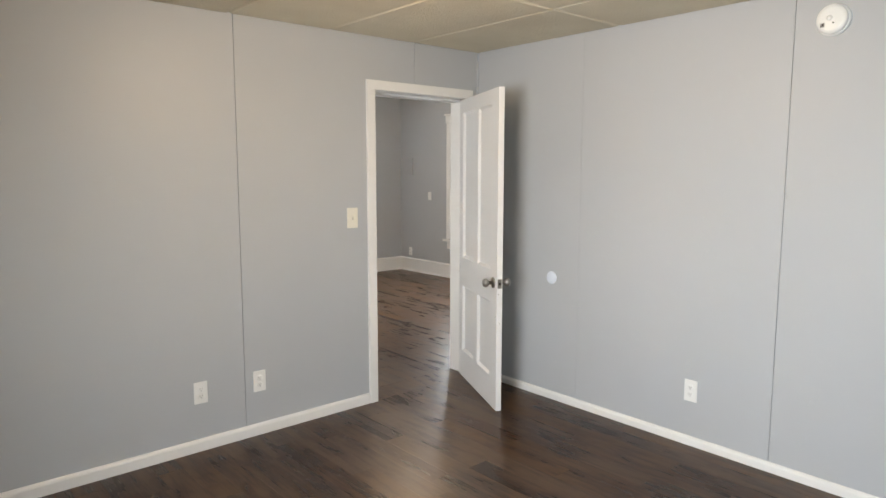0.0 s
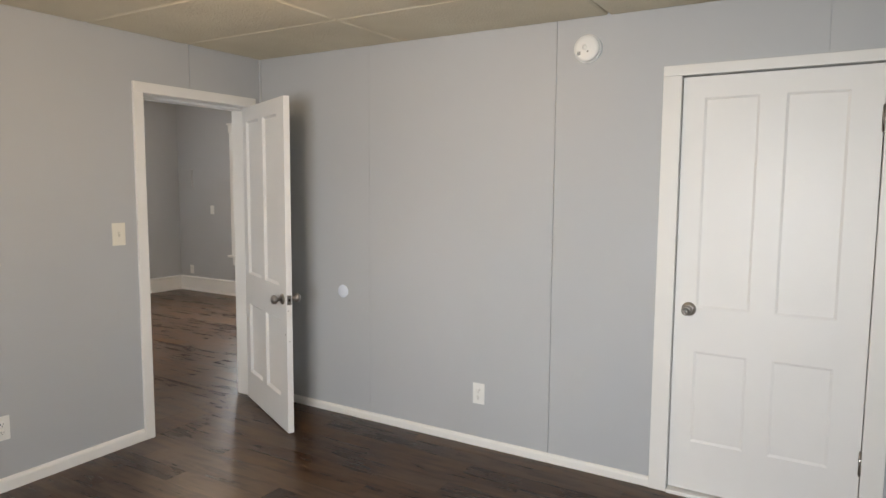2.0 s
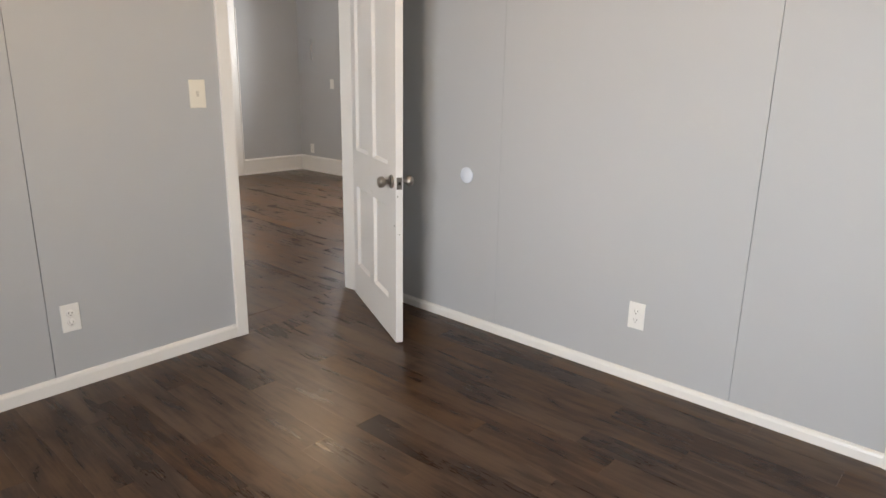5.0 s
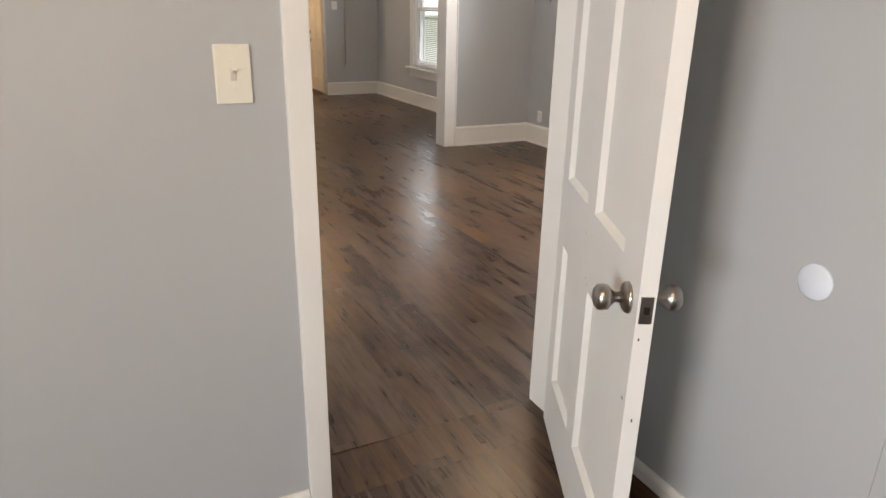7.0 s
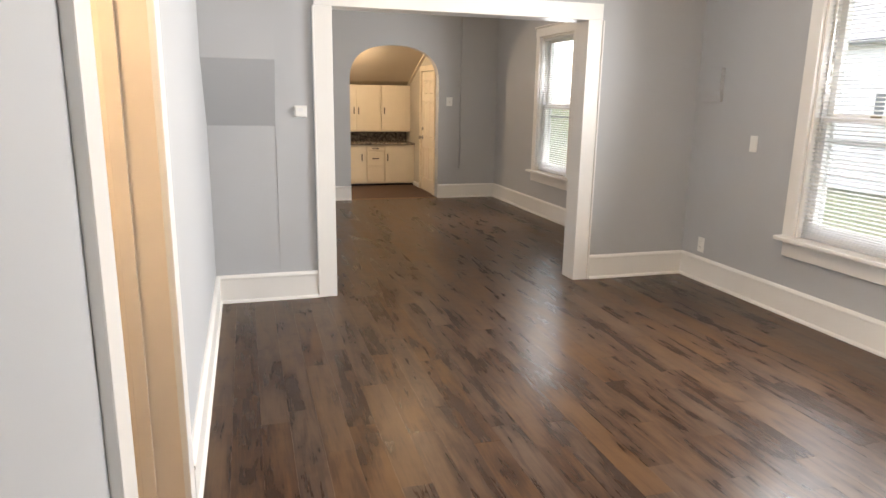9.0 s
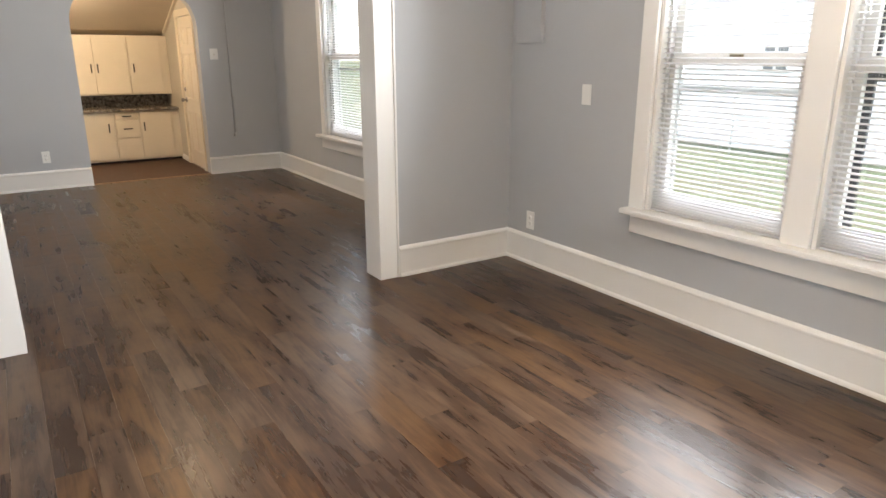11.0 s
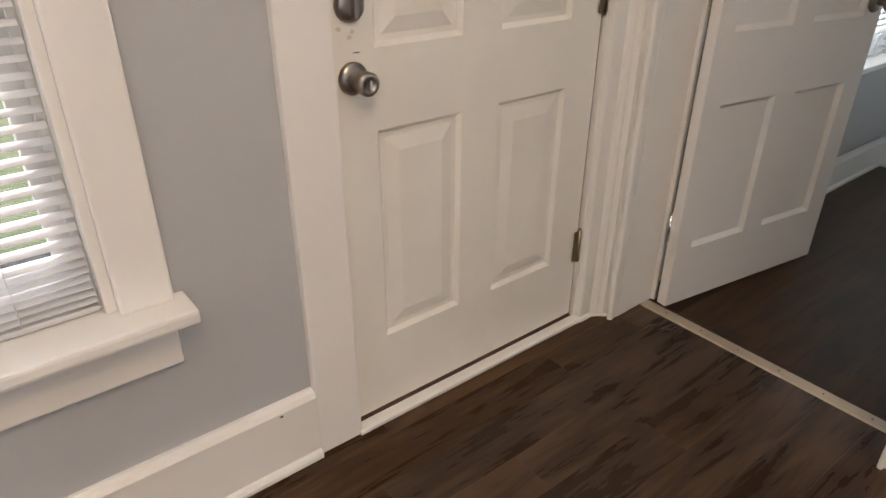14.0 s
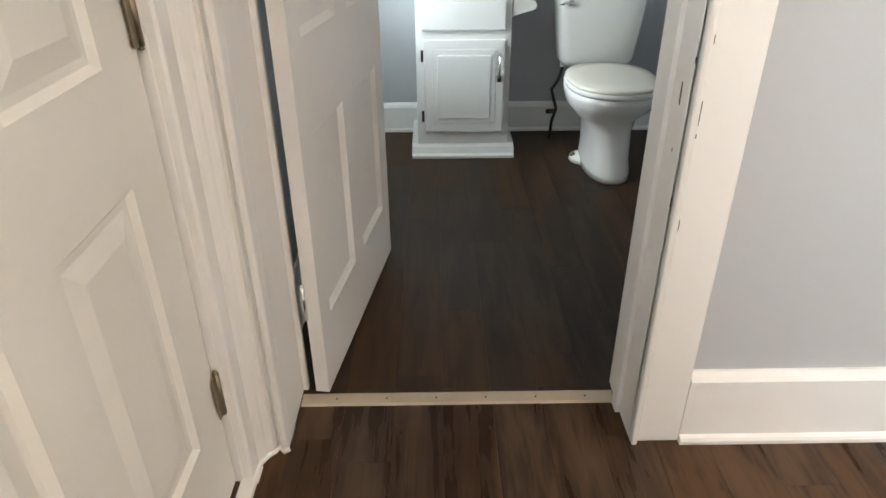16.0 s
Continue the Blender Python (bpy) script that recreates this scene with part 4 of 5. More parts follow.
w1 = thing("window_1", XE, 2.57, 0.545, 0, "pair of white double-hung windows with wide casing", "window", kind="structure")
stool_and_apron(w1, 1.636, 3.500, 0.545)
for a, b in ((1.659, 1.752), (2.487, 2.612), (3.392, 3.487)):
    block("side_casing", XE - 0.024, XE, a, b, 0.545, 2.14, TRIM, w1, 0.005)
block("head_casing", XE - 0.026, XE, 1.64, 3.505, 2.14, 2.24, TRIM, w1, 0.005)
block("head_cap", XE - 0.045, XE, 1.63, 3.515, 2.24, 2.262, TRIM, w1, 0.006)
sash_window(w1, 1.752, 2.487, 0.545, 2.14, 1.305, ALU, 1.245)
sash_window(w1, 2.612, 3.392, 0.545, 2.14, 1.320, GALU, 1.165)
blind(XE + 0.028, 1.775, 2.464, 0.547, 2.118, "lowered white mini blind in the window beside the entry door")
blind(XE + 0.028, 2.635, 3.369, 0.547, 2.118, "lowered white mini blind in the window towards the partition")

w2 = thing("window_2", XE, 7.16, 0.54, 0, "white double-hung dining room window with wide casing", "window", kind="structure")
stool_and_apron(w2, 6.60, 7.73, 0.545)
for a, b in ((6.625, 6.72), (7.60, 7.695)):
    block("side_casing", XE - 0.024, XE, a, b, 0.545, 2.15, TRIM, w2, 0.005)
block("head_casing", XE - 0.026, XE, 6.61, 7.71, 2.15, 2.25, TRIM, w2, 0.005)
block("head_cap", XE - 0.045, XE, 6.60, 7.72, 2.25, 2.272, TRIM, w2, 0.006)
sash_window(w2, 6.72, 7.60, 0.545, 2.15, 1.33, GALU, 1.20)
blind(XE + 0.028, 6.745, 7.575, 0.547, 2.128, "lowered white mini blind in the dining room window")

w3 = thing("window_3", XE, -1.12, 0.58, 0, "small white bathroom window", "window", kind="structure")
block("window_sill", XE - 0.06, XE + 0.06, -1.56, -0.66, 0.555, 0.58, TRIM, w3, 0.006)
for a, b in ((-1.58, -1.50), (-0.74, -0.66)):
    block("side_casing", XE - 0.022, XE, a, b, 0.58, 1.55, TRIM, w3, 0.005)
block("head_casing", XE - 0.024, XE, -1.58, -0.66, 1.55, 1.64, TRIM, w3, 0.005)
sash(w3, XE + 0.07, -1.49, -0.75, 0.59, 1.54)
blind(XE + 0.026, -1.48, -0.76, 0.585, 1.53, "lowered white mini blind in the bathroom window")


# ---- fittings on the walls ----
def outlet(m, label):
    """Duplex outlet; its plate lies in the xz plane and looks along -y."""
    o = thing("wall_outlet", 0, 0, 0, 0, label, "outlet", "wall outlets")
    bm = box(-0.037, 0.037, -0.006, 0, -0.06, 0.06, 0.003)
    part("cover_plate", bm, WPLASTIC, o, "", True)
    for s in (-1, 1):
        sk = part("socket", lathe([(0.0165, 0), (0.0165, 0.003), (0.015, 0.004)], Matrix.Translation((0, -0.0055, s * 0.0195)) @ Matrix.Rotation(radians(90), 4, "X"), 20), WPLASTIC, o, "", True, True)
        for dx, hh in ((-0.0063, 0.0045), (0.0063, 0.0035)):
            part("slot", box(dx - 0.0012, dx + 0.0012, -0.0102, -0.0085, s * 0.0195 + 0.003 - hh, s * 0.0195 + 0.003 + hh), SLOT, sk, "", True)
        part("slot", lathe([(0.0024, 0), (0.0024, 0.001)], Matrix.Translation((0, -0.0092, s * 0.0195 - 0.008)) @ Matrix.Rotation(radians(90), 4, "X"), 10), SLOT, sk, "", True)
    part("screw", lathe([(0.003, 0), (0.002, 0.001)], Matrix.Translation((0, -0.0058, 0)) @ Matrix.Rotation(radians(90), 4, "X"), 10), WPLASTIC, o, "", True)
    o.matrix_world = m
    return o


o1 = outlet(pose(-2.036, 0, 0.306), "white duplex wall outlet above the low baseboard")
copy_thing(o1, pose(-1.70, 0, 0.300))
copy_thing(o1, pose(0.0, -1.697, 0.308, 0, 0, -90))
o4 = copy_thing(o1, pose(XE, 4.322, 0.293, 0, 0, -90))
tagged(o4, "white duplex wall outlet beside the tall baseboard")
o5 = copy_thing(o1, pose(0.231, YC, 0.335))
tagged(o5, "white wall outlet near the kitchen arch")


# duller ivory: the shade round the toggle is put into the colour
TOGGLE_RIM = paint("shaded_slot_plastic", (0.60, 0.57, 0.50), 0.4, 0.05, 60, 0)


def switch(m, label, material, w=0.0385, h=0.0625, toggle=True, blank=False):
    s = thing("light_switch", 0, 0, 0, 0, label, "switch", "wall switches")
    part("cover_plate", box(-w, w, -0.006, 0, -h, h, 0.003), material, s, "", True)
    if not blank:
        part("toggle_slot", box(-0.006, 0.006, -0.0075, -0.005, -0.013, 0.013, 0.0008), TOGGLE_RIM, s, "", True)
        part("toggle", prism([(-0.018, 0.009), (-0.006, 0.001), (-0.006, 0.011), (-0.018, 0.014)], "x", -0.004, 0.004), material, s, "", True)
    for z in (-0.03, 0.03):
        part("screw", lathe([(0.003, 0), (0.002, 0.001)], Matrix.Translation((0, -0.0058, z)) @ Matrix.Rotation(radians(90), 4, "X"), 10), material, s, "", True)
    s.matrix_world = m
    return s


switch(pose(-1.060, 0, 1.202), "large ivory toggle switch plate beside the bedroom doorway", PLATE)
switch(pose(XE, 3.872, 1.130, 0, 0, -90), "white blank plate on the wall near the partition", WPLASTIC, 0.036, 0.058, blank=True)
switch(pose(XE, 1.500, 1.29, 0, 0, -90), "ivory toggle switch plate between window and entry door", PLATE)
switch(pose(2.043, YC, 1.363), "white switch plate beside the kitchen arch", WPLASTIC, 0.045, 0.06)

dd = thing("door_bumper", 0, -0.708, 0.806, 0, "flat white round door bumper stuck to the wall", "door bumper")
part("bumper_disc", lathe([(0.041, 0), (0.041, 0.003), (0.037, 0.006), (0.004, 0.007)], Matrix.Translation((0, -0.708, 0.806)) @ Matrix.Rotation(radians(-90), 4, "Y"), 40), DISC, dd, "", False, True)

sd = thing("smoke_detector", 0, -2.285, 2.158, 0, "round white plastic smoke detector high on the wall", "smoke detector")
SM = Matrix.Translation((0, -2.285, 2.158)) @ Matrix.Rotation(radians(-90), 4, "Y")
part("mounting_base", lathe([(0.070, 0), (0.070, 0.010), (0.066, 0.013)], SM, 48), WPLASTIC, sd, "", False, True)
cov = part("cover", lathe([(0.062, 0.011), (0.064, 0.014), (0.064, 0.030), (0.060, 0.036), (0.045, 0.039), (0.004, 0.040)], SM, 48), WPLASTIC, sd, "", False, True)
part("test_button", lathe([(0.012, 0.039), (0.012, 0.042), (0.003, 0.043)], SM @ Matrix.Translation((0.004, 0.006, 0)), 20), WPLASTIC, cov, "", False, True)
part("indicator", lathe([(0.004, 0.0385), (0.003, 0.042)], SM @ Matrix.Translation((-0.018, -0.010, 0)), 12), SLOT, cov)
for k in range(3):
    part("vent_slot", box(-0.041, -0.038, -2.285 + 0.026 + 0.006 * k, -2.285 + 0.029 + 0.006 * k, 2.125, 2.143), SLOT, cov)

th = thing("thermostat", -0.375, YP, 1.31, 0, "small white square thermostat on the stub wall", "thermostat")
block("backplate", -0.418, -0.332, YP - 0.006, YP, 1.270, 1.350, WPLASTIC, th, 0.002)
block("housing", -0.412, -0.338, YP - 0.026, YP - 0.006, 1.277, 1.343, WPLASTIC, th, 0.005)
block("display", -0.398, -0.360, YP - 0.0275, YP - 0.0255, 1.312, 1.334, GALU, th, 0.001)

cd = thing("cable_conduit", 2.206, YC, 0.43, 0, "grey painted cable conduit running up the wall", "conduit")
part("conduit_tube", tube([(2.206, YC - 0.012, 0.455), (2.206, YC - 0.012, HL)], 0.009, 12), WALL, cd, "", False, True)
part("conduit_end", tube([(2.198, YC - 0.012, 0.425), (2.206, YC - 0.012, 0.47)], 0.013, 12), WALL, cd, "", False, True)

part("bulkhead", prism([(YP, 1.215), (YP - 0.30, 1.63), (YP - 0.30, HL), (YP, HL)], "x", -0.98, -0.545), WALL, None, "grey painted sloping boxed-in bulkhead in the corner", kind="structure", category="wall")
block("wall_seam_strip", -0.5445, -0.540, YP - 0.004, YP, 0.196, HL, WALL, None, 0.001, "painted wall seam below the bulkhead", kind="structure", category="trim")
vb = thing("vent_cover", XE, 4.40, 1.54, 0, "painted-over wall box with a sloping underside", "vent cover")
part("cover_box", prism([(XE, 1.42), (XE - 0.02, 1.42), (XE - 0.035, 1.50), (XE - 0.035, 1.67), (XE, 1.67)], "y", 4.255, 4.50, 0.004), WALL, vb)


def dome_lamp(x, y, z, r, label, tiltx=0):
    l = thing("ceiling_light", x, y, z, 0, label, "ceiling light", "ceiling lights")
    part("lamp_base", lathe([(r * 0.9, 0), (r * 0.95, -0.012), (r * 0.85, -0.02)], Matrix.Rotation(radians(tiltx), 4, "X"), 32), WPLASTIC, l, "", True, True)
    shade = part("shade", lathe([(r * 0.9, -0.018), (r, -0.03), (r * 0.92, -0.055), (r * 0.65, -0.075), (r * 0.3, -0.085), (0.004, -0.088)], Matrix.Rotation(radians(tiltx), 4, "X"), 32), LAMP, l, "glowing frosted glass shade", True, True)
    shade.visible_shadow = False
    return l


dome_lamp(-1.75, -1.55, HB, 0.15, "lit round ceiling light below the fibre tiles")
# assumed fixture around the living room fill, out of view
dome_lamp(1.0, 2.1, HL, 0.15, "added round fill light on the living room ceiling, never in view")
# assumed fixture around the hall fill, never in view
dome_lamp(-1.65, 1.25, 2.5, 0.11, "added round fill light in the unseen side hall")
dome_lamp(0.9, 6.75, HL, 0.15, "lit round ceiling light in the dining room")
dome_lamp(0.55, 9.62, 2.135, 0.12, "lit round ceiling light in the kitchen", -22)


# ---- kitchen ----
def pull(parent, x, y, z, vertical=True):
    a, b = (0.008, 0.055) if vertical else (0.055, 0.008)
    h = part("handle", box(x - a, x + a, y - 0.022, y - 0.014, z - b, z + b, 0.003), IRON, parent, "dark bronze pull handle")
    for s in (-1, 1):
        dx, dz = (0, s * 0.035) if vertical else (s * 0.035, 0)
        part("handle_post", box(x + dx - 0.004, x + dx + 0.004, y - 0.015, y, z + dz - 0.004, z + dz + 0.004), IRON, h)


def base_cabinet(x0, x1, fronts, label):
    c = thing("base_cabinet", (x0 + x1) / 2, 10.8, 0, 0, label, "cabinet", "kitchen cabinets")
    block("body", x0, x1, 10.52, 11.118, 0.032, 0.655, CREAM, c, 0.002)
    block("toe_kick", x0, x1, 10.55, 11.1, 0.0, 0.032, DARK, c, 0)
    for kind, a, b, z0, z1, hx, hz, vert in fronts:
        d = block(kind, a, b, 10.50, 10.519, z0, z1, CREAM, c, 0.004)
        if hx is not None:
            pull(d, hx, 10.50, hz, vert)
    return c


base_cabinet(0.3, 1.105, [("door", 0.72, 1.095, 0.055, 0.645, 1.03, 0.46, True), ("door", 0.32, 0.70, 0.055, 0.645, None, 0, True)], "cream painted base cabinet with dark pulls")
base_cabinet(1.107, 1.40, [("drawer_front", 1.117, 1.392, 0.56, 0.645, 1.25, 0.60, False), ("drawer_front", 1.117, 1.392, 0.325, 0.545, 1.25, 0.44, False), ("drawer_front", 1.117, 1.392, 0.055, 0.31, None, 0, False)], "cream painted drawer cabinet with dark pulls")
base_cabinet(1.402, 1.898, [("door", 1.412, 1.79, 0.055, 0.645, 1.45, 0.46, True)], "cream painted corner base cabinet with a dark pull")
block("countertop", 0.3, 1.898, 10.47, 11.116, 0.657, 0.69, COUNTER, None, 0.006, "speckled brown laminate kitchen countertop", category="countertop")
block("backsplash", 0.3, 1.898, 11.095, 11.118, 0.691, 0.86, COUNTER, None, 0.003, "dark speckled laminate backsplash", category="backsplash")


def wall_cabinet(x0, x1, doors, label):
    c = thing("wall_cabinet", (x0 + x1) / 2, 10.95, 0.85, 0, label, "cabinet", "kitchen cabinets")
    block("body", x0, x1, 10.80, 11.118, 0.85, 1.60, CREAM, c, 0.002)
    for a, b, hx in doors:
        d = block("door", a, b, 10.78, 10.799, 0.865, 1.585, CREAM, c, 0.004)
        pull(d, hx, 10.78, 1.19)


wall_cabinet(0.5, 1.40, [(0.52, 0.985, 0.955), (0.995, 1.39, 1.03)], "cream painted wall cabinet with two doors and dark pulls")
wall_cabinet(1.402, 1.898, [(1.41, 1.80, 1.455)], "cream painted wall cabinet with one door and a dark pull")

# ---- bathroom ----
vn = thing("bathroom_vanity", 2.205, -1.64, 0, 0, "white painted bathroom vanity with a raised-panel door", "vanity")
block("body", 1.998, 2.412, -1.775, -1.435, 0.055, 0.745, VANITY, vn, 0.004)
part("plinth", prism([(-1.775, 0), (-1.39, 0), (-1.39, 0.014), (-1.402, 0.022), (-1.412, 0.05), (-1.432, 0.062), (-1.775, 0.062)], "x", 1.968, 2.440, 0.002), VANITY, vn)
block("face_frame", 2.0, 2.41, -1.435, -1.425, 0.062, 0.745, VANITY, vn, 0.002)
vd = block("door", 2.025, 2.378, -1.425, -1.406, 0.125, 0.535, VANITY, vn, 0.005)
block("panel_moulding", 2.062, 2.341, -1.407, -1.401, 0.165, 0.497, VANITY, vd, 0.004)
block("raised_panel", 2.085, 2.318, -1.402, -1.396, 0.19, 0.472, VANITY, vd, 0.005)
vh = part("handle", tube([(2.047, -1.408, 0.475), (2.047, -1.388, 0.462), (2.047, -1.382, 0.42), (2.047, -1.388, 0.378), (2.047, -1.408, 0.365)], 0.006, 10), CHROME, vd, "chrome and dark pull handle", False, True)
part("handle_tip", tube([(2.047, -1.4, 0.358), (2.047, -1.392, 0.385)], 0.0085, 10), IRON, vh)
for z in (0.195, 0.465):
    part("hinge", box(2.380, 2.391, -1.426, -1.414, z - 0.025, z + 0.025, 0.003), IRON, vd)
block("drawer_front", 2.025, 2.385, -1.425, -1.408, 0.572, 0.69, VANITY, vn, 0.006)
block("vanity_top", 1.975, 2.435, -1.79, -1.385, 0.746, 0.80, PORC, vn, 0.014, "glossy white basin top")
ph = thing("paper_holder", 1.97, -1.49, 0.66, 0, "white paper holder arm on the side of the vanity", "paper holder")
part("arm", prism([(1.998, 0.62), (1.975, 0.632), (1.945, 0.645), (1.915, 0.645), (1.897, 0.655), (1.893, 0.672), (1.903, 0.688), (1.93, 0.692), (1.998, 0.695)], "y", -1.48, -1.435, 0.004), PORC, ph)

tl = thing("toilet", 1.60, -1.35, 0, 0, "white porcelain toilet with a cream lid, closed", "toilet")
part("pedestal", loft([(1.575, -1.31, 0.0, 0.100, 0.235, 0.20), (1.575, -1.31, 0.03, 0.100, 0.232, 0.20), (1.577, -1.31, 0.08, 0.094, 0.215, 0.20), (1.58, -1.30, 0.20, 0.096, 0.185, 0.21), (1.60, -1.27, 0.26, 0.125, 0.175, 0.24), (1.60, -1.235, 0.315, 0.170, 0.215, 0.25), (1.60, -1.225, 0.36, 0.185, 0.232, 0.25), (1.60, -1.225, 0.385, 0.186, 0.234, 0.25)]), PORC, tl, "", False, True)
part("foot_flange", loft([(1.58, -1.37, 0.0, 0.135, 0.09, 0.09), (1.58, -1.37, 0.018, 0.13, 0.085, 0.085), (1.58, -1.37, 0.03, 0.10, 0.06, 0.06)]), PORC, tl, "", False, True)
for s in (-1, 1):
    part("bolt_cap", lathe([(0.013, 0.02), (0.012, 0.034), (0.005, 0.042)], Matrix.Translation((1.58 + s * 0.118, -1.37, -0.006)), 14), BRASS, tl, "rusty floor bolt", False, True)
part("seat", loft([(1.60, -1.225, 0.388, 0.186, 0.236, 0.22), (1.60, -1.225, 0.398, 0.190, 0.240, 0.22), (1.60, -1.225, 0.408, 0.186, 0.236, 0.22)]), PORC, tl, "", False, True)
part("lid", loft([(1.60, -1.225, 0.4095, 0.183, 0.233, 0.22), (1.60, -1.225, 0.418, 0.186, 0.236, 0.22), (1.60, -1.225, 0.426, 0.175, 0.225, 0.215), (1.60, -1.23, 0.430, 0.12, 0.16, 0.16)]), paint("cream_lid_plastic", (0.82, 0.77, 0.66), 0.22, 0.02, 30, 0), tl, "cream plastic lid", False, True)
part("tank", loft([(1.60, -1.575, 0.395, 0.150, 0.075, 0.09), (1.60, -1.575, 0.42, 0.168, 0.088, 0.095), (1.60, -1.575, 0.60, 0.190, 0.100, 0.10), (1.60, -1.575, 0.735, 0.20, 0.105, 0.10)], 5.0), PORC, tl, "", False, True)
part("tank_lid", loft([(1.60, -1.575, 0.736, 0.205, 0.112, 0.10), (1.60, -1.575, 0.745, 0.212, 0.118, 0.105), (1.60, -1.575, 0.765, 0.21, 0.116, 0.105)], 5.0), PORC, tl, "", False, True)
lv = part("flush_lever", lathe([(0.012, 0), (0.013, 0.008), (0.008, 0.014)], Matrix.Translation((1.745, -1.472, 0.675)) @ Matrix.Rotation(radians(-90), 4, "X"), 16), CHROME, tl, "chrome flush lever", False, True)
part("lever_arm", tube([(1.745, -1.462, 0.675), (1.765, -1.458, 0.674), (1.795, -1.460, 0.668)], 0.006, 10), CHROME, lv, "", False, True)
hs = thing("supply_hose", 1.74, -1.6, 0, 0, "dark braided water hose behind the toilet", "water hose")
part("hose", tube([(1.735, -1.60, 0.40), (1.735, -1.60, 0.36), (1.75, -1.605, 0.30), (1.775, -1.61, 0.26), (1.76, -1.615, 0.21), (1.745, -1.62, 0.16), (1.76, -1.63, 0.10), (1.765, -1.64, 0.0)], 0.0075, 10), HOSE, hs, "", False, True)
part("hose_nut", tube([(1.735, -1.60, 0.405), (1.735, -1.60, 0.37)], 0.012, 8), WPLASTIC, hs)
part("valve", tube([(1.76, -1.62, 0.15), (1.79, -1.60, 0.155)], 0.012, 8), IRON, hs)

# ---- outdoors ----
def ground():
    bm = bmesh.new()
    xs = [(-400, -0.6), (3.0, -0.6), (9, -0.85), (20, -1.65), (36, -2.95), (60, -3.2), (500, -3.2)]
    rows = [[bm.verts.new((x, y, z)) for x, z in xs] for y in (-500, -60, 0, 60, 500)]
    for a, b in zip(rows, rows[1:]):
        for i in range(len(xs) - 1):
            bm.faces.new((a[i], a[i + 1], b[i + 1], b[i]))
    part("ground", bm, LAWN, None, "patchy green lawn sloping away from the house", kind="structure", category="lawn")


ground()


def house(x, y0, y1, zb, ze, ridge, wallm, roofm, depth, windows, label):
    h = thing("house", x, (y0 + y1) / 2, zb, 0, label, "house")
    block("wall", x, x + depth, y0, y1, zb, ze, wallm, h, 0)
    part("roof", prism([(x - 0.5, ze - 0.05), (x + depth / 2, ridge), (x + depth + 0.5, ze - 0.05), (x + depth + 0.5, ze + 0.1), (x + depth / 2, ridge + 0.15), (x - 0.5, ze + 0.1)], "y", y0 - 0.4, y1 + 0.4), roofm, h)
    n = int((ze - zb) / 0.3)
    for i in range(n):
        part("siding_board", prism([(x, zb + 0.3 * i), (x - 0.035, zb + 0.3 * i + 0.01), (x - 0.005, zb + 0.3 * i + 0.3)], "y", y0, y1), wallm, h)
    for yc, zc, w, hh in windows:
        wd = block("window", x - 0.09, x - 0.02, yc - w / 2, yc + w / 2, zc - hh / 2, zc + hh / 2, SIDING, h, 0.01)
        for s in (-1, 1):
            block("pane", x - 0.10, x - 0.088, yc + s * w / 4 - w / 4 + 0.06, yc + s * w / 4 + w / 4 - 0.06, zc - hh / 2 + 0.07, zc + hh / 2 - 0.07, WINDARK, wd, 0)
    return h


house(21, 10.2, 24, -1.9, 3.6, 6.4, SIDING, ROOFD, 9, [(13.6, 1.25, 0.9, 0.9), (18.3, 1.3, 1.0, 1.2)], "white sided neighbouring house")
house(36, -3.0, 15.5, -3.1, -1.72, 1.4, GREYSIDE, ROOFM, 10, [(9.1, -2.25, 1.7, 0.8), (3.6, -2.25, 1.4, 0.7)], "low grey house with a pale metal roof")
sh = thing("shed", 26, 7.8, -2.3, 0, "small teal shed door with white trim", "shed")
block("door_panel", 26, 26.15, 8.35, 9.35, -2.0, -1.15, TEAL, sh, 0.02)
for y in (8.25, 9.4):
    block("post", 25.95, 26.1, y - 0.06, y + 0.06, -2.2, -1.0, SIDING, sh, 0.01)


def clothes_pole(x, y, z0, h):
    p = thing("clothes_pole", x, y, z0, 0, "tall galvanised pole standing in the lawn", "pole", "poles")
    part("post", tube([(x, y, z0 - 0.1), (x, y, z0 + h)], 0.024, 10), POLE, p, "", False, True)
    part("arm", tube([(x, y - 0.45, z0 + h - 0.05), (x, y + 0.45, z0 + h - 0.05)], 0.02, 8), POLE, p, "", False, True)


clothes_pole(8.6, 3.15, -0.83, 1.85)
clothes_pole(17.5, 12.6, -1.45, 2.3)


def foliage(rng, blobs, count, size):
    bm = bmesh.new()
    for _ in range(count):
        cx, cy, cz, r = rng.choice(blobs)
        d = Vector((rng.gauss(0, 1), rng.gauss(0, 1), rng.gauss(0, 1))).normalized() * r * rng.uniform(0.55, 1.0) ** 0.5
        c = Vector((cx, cy, cz)) + d
        m = Euler((rng.uniform(0, 6), rng.uniform(0, 6), rng.uniform(0, 6))).to_matrix()
        s = size * rng.uniform(0.6, 1.4)
        vs = [bm.verts.new(c + m @ Vector(p) * s) for p in ((-1, 0, 0), (0, -0.45, 0.1), (1, 0, 0), (0, 0.45, 0.1))]
        bm.faces.new(vs)
    return bm


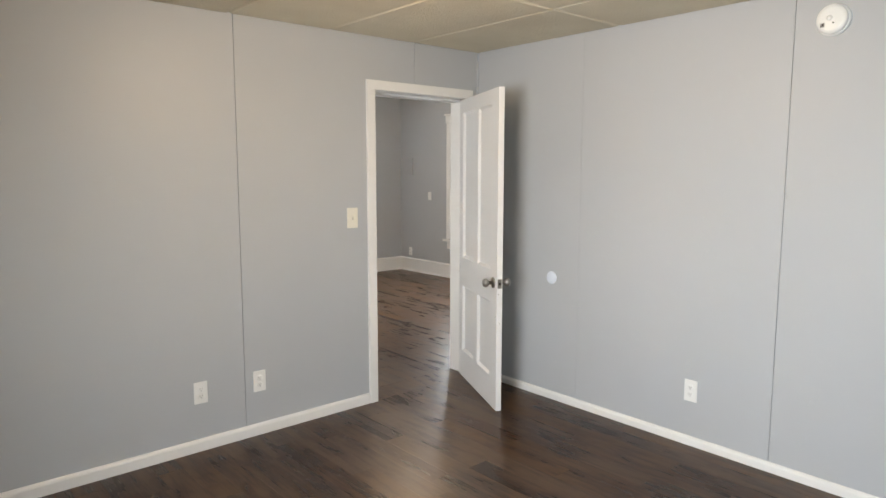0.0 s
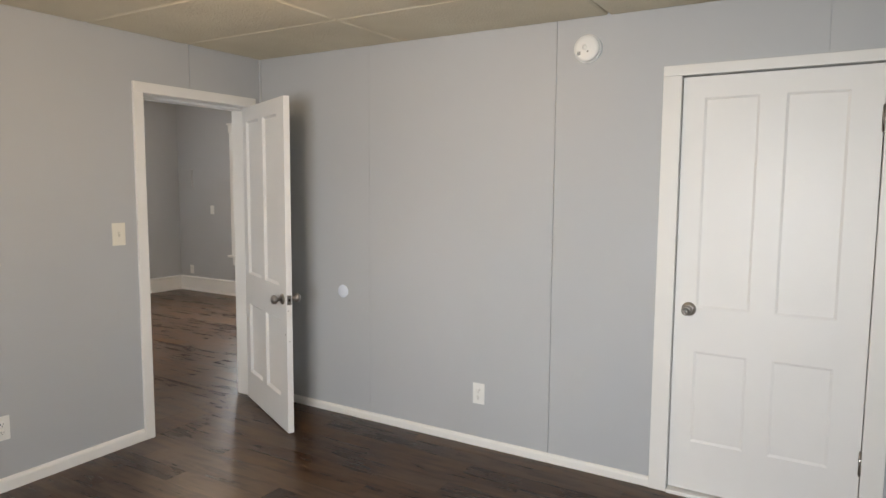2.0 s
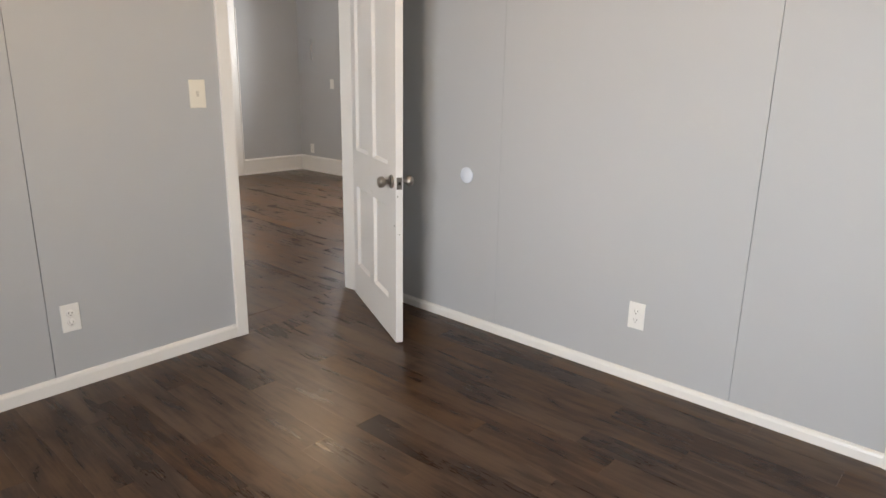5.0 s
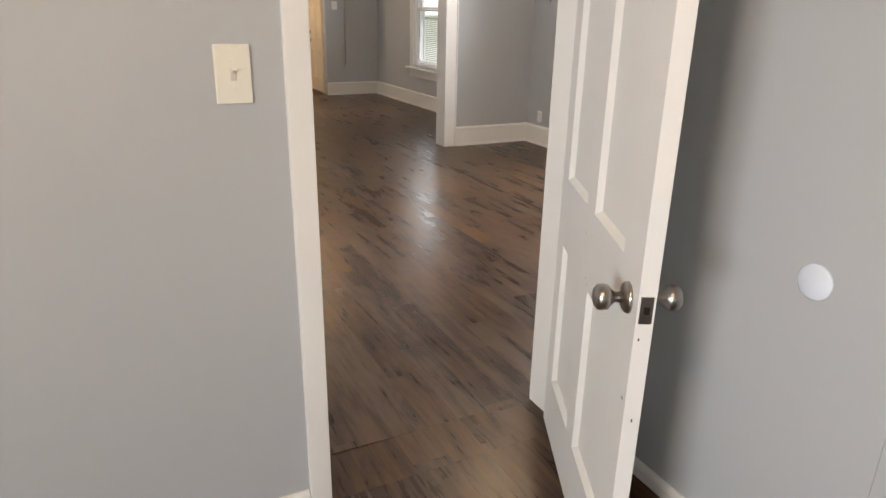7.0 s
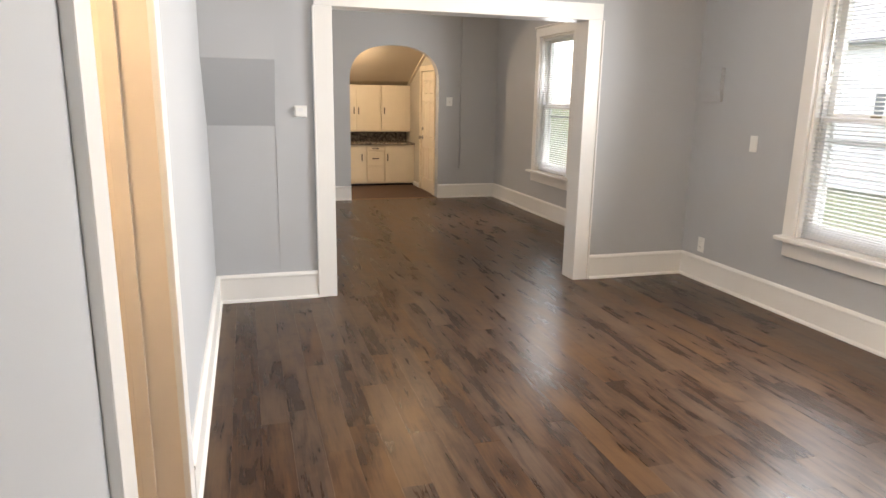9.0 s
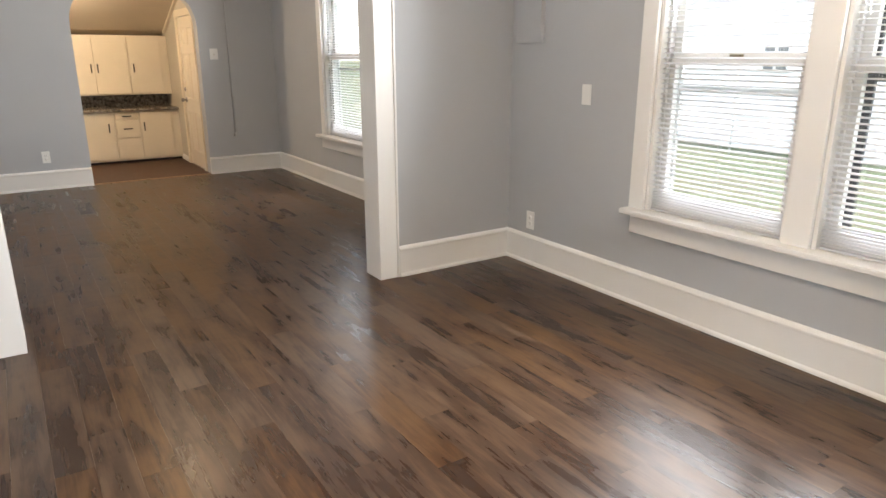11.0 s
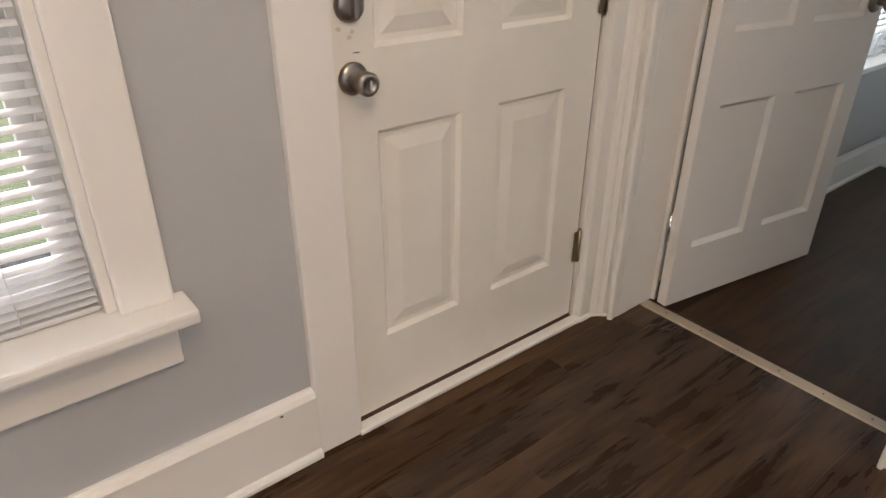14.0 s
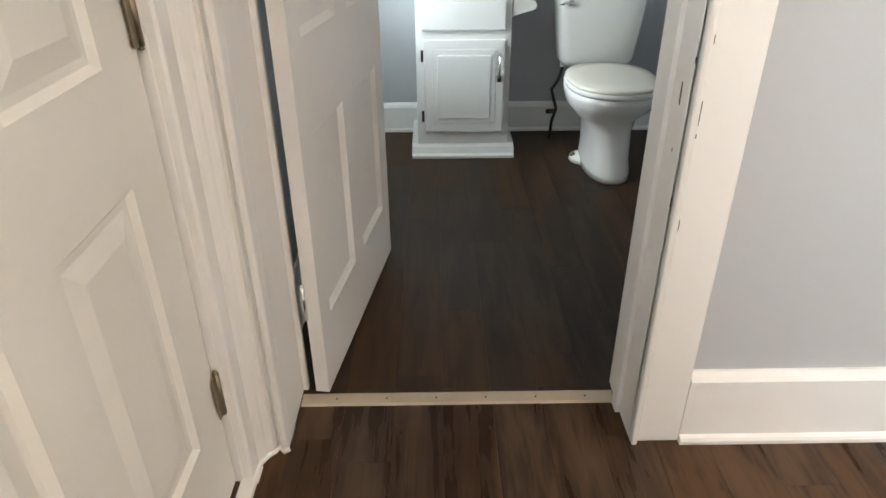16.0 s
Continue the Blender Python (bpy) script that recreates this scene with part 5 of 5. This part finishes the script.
rng = random.Random(4)
tr = thing("tree", 27, 1.2, -2.3, 0, "tall dark green conifer beside the grey house", "tree")
part("trunk", tube([(27, 1.2, -2.5), (27.05, 1.22, 0), (27, 1.22, 4.5)], 0.22, 10), BARK, tr, "", False, True)
for i in range(9):
    a, z = i * 2.4, -1.2 + 0.7 * i
    part("limb", tube([(27, 1.2, z), (27 + 1.4 * math.cos(a), 1.2 + 1.4 * math.sin(a), z + 0.3)], 0.06, 7), BARK, tr)
blobs = [(27 + rng.uniform(-1.6, 1.6) * (1 - k / 34), 1.2 + rng.uniform(-2.6, 2.6) * (1 - k / 34), -2.0 + k * 0.28, 0.9) for k in range(26)]
part("crown", foliage(rng, blobs, 6000, 0.16), LEAF, tr)
hg = thing("hedge", 30, 2.0, -2.6, 0, "untrimmed green shrubs along the far lawn edge", "shrub")
part("stems", tube([(30, -2.0, -2.5), (30, 5.6, -2.5)], 0.05, 6), BARK, hg)
part("foliage", foliage(rng, [(30 + rng.uniform(-0.3, 0.3), -2.2 + 0.4 * k, -2.25 + rng.uniform(-0.15, 0.15), rng.uniform(0.35, 0.6)) for k in range(20)], 3500, 0.10), HEDGE, hg)

# ---- floors, plank by plank ----
PLANKS = {}


def plank_mesh(w, l, material):
    k = (round(w, 3), round(l, 3), material.name)
    if k not in PLANKS:
        me = bpy.data.meshes.new("plank")
        a, b, c = k[0] / 2, k[1] / 2, 0.0003
        v, f = [], []
        for o, z in ((0.0001, -0.005), (0.0001, -0.0006), (c + 0.0001, 0.0)):
            v += [(-a + o, -b + o, z), (a - o, -b + o, z), (a - o, b - o, z), (-a + o, b - o, z)]
        for r in (0, 4):
            f += [(r + i, r + (i + 1) % 4, r + 4 + (i + 1) % 4, r + 4 + i) for i in range(4)]
        f += [(8, 9, 10, 11)]
        me.from_pydata(v, [], f)
        me.materials.append(material)
        PLANKS[k] = me
    return PLANKS[k]


def plank_floor(name, rects, material, label, seed, pw=0.122, pl=0.915, under=None):
    bm = bmesh.new()
    for x0, x1, y0, y1 in rects:
        add_box(bm, x0, x1, y0, y1, -0.12, -0.0045)
    host = part(name, bm, under or UNDER, None, label, kind="structure", category="floor")
    r = random.Random(seed)
    shift = {}
    for x0, x1, y0, y1 in rects:
        for i in range(math.floor(x0 / pw), math.ceil(x1 / pw)):
            a, b = max(x0, i * pw), min(x1, (i + 1) * pw)
            if b - a < 0.006:
                continue
            if i not in shift:
                shift[i] = (i * 0.37 % 1) * pl + r.uniform(-0.15, 0.15)
            s = shift[i]
            for j in range(math.floor((y0 - s) / pl), math.ceil((y1 - s) / pl)):
                c, d = max(y0, s + j * pl), min(y1, s + (j + 1) * pl)
                if d - c < 0.01:
                    continue
                ob = bpy.data.objects.new("plank", plank_mesh(b - a, d - c, material))
                scene.collection.objects.link(ob)
                ob.parent = host
                ob.location = ((a + b) / 2, (c + d) / 2, 0)
                ob.rotation_euler = (r.uniform(-0.0006, 0.0006), r.uniform(-0.002, 0.002), 0)
    return host


wall_panels()
fb = plank_floor("floor_bedroom", [(-4.5, 0.0, -4.7, -0.002), (-0.889, -0.063, -0.002, 0.20)], PLANK, "dark brown vinyl plank floor of the bedroom", 1)
fb.location.z, fb.rotation_euler = 0.005, (0, -0.010, 0)  # the old floor dips away from the closet wall
plank_floor("floor_living", [(-0.98, 0.61, 0.20, YC), (0.61, 1.952, SB, YC), (1.952, 2.562, 0.226, YC), (2.562, XE, SB, YC), (1.887, 1.952, 0.226, SB), (2.562, 2.674, 0.226, SB), (-1.13, -0.98, 1.12, 1.96)], PLANK, "streaky dark brown vinyl plank floor of the living and dining room", 2)
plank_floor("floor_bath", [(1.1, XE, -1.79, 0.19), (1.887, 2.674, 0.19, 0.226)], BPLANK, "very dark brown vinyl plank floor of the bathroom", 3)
block("floor_kitchen", -0.6, 1.90, YC + 0.04, 11.12, -0.1, -0.001, KFLOOR, None, 0, "dark brown kitchen vinyl floor", kind="structure", category="floor")
block("floor_hall", -2.3, -1.13, 0.2, YP, -0.1, -0.002, KFLOOR, None, 0, "brown hall floor", kind="structure", category="floor")
block("floor_closet", 0.0, 0.7, -4.7, 0.0, -0.1, -0.002, KFLOOR, None, 0, "brown closet floor", kind="structure", category="floor")
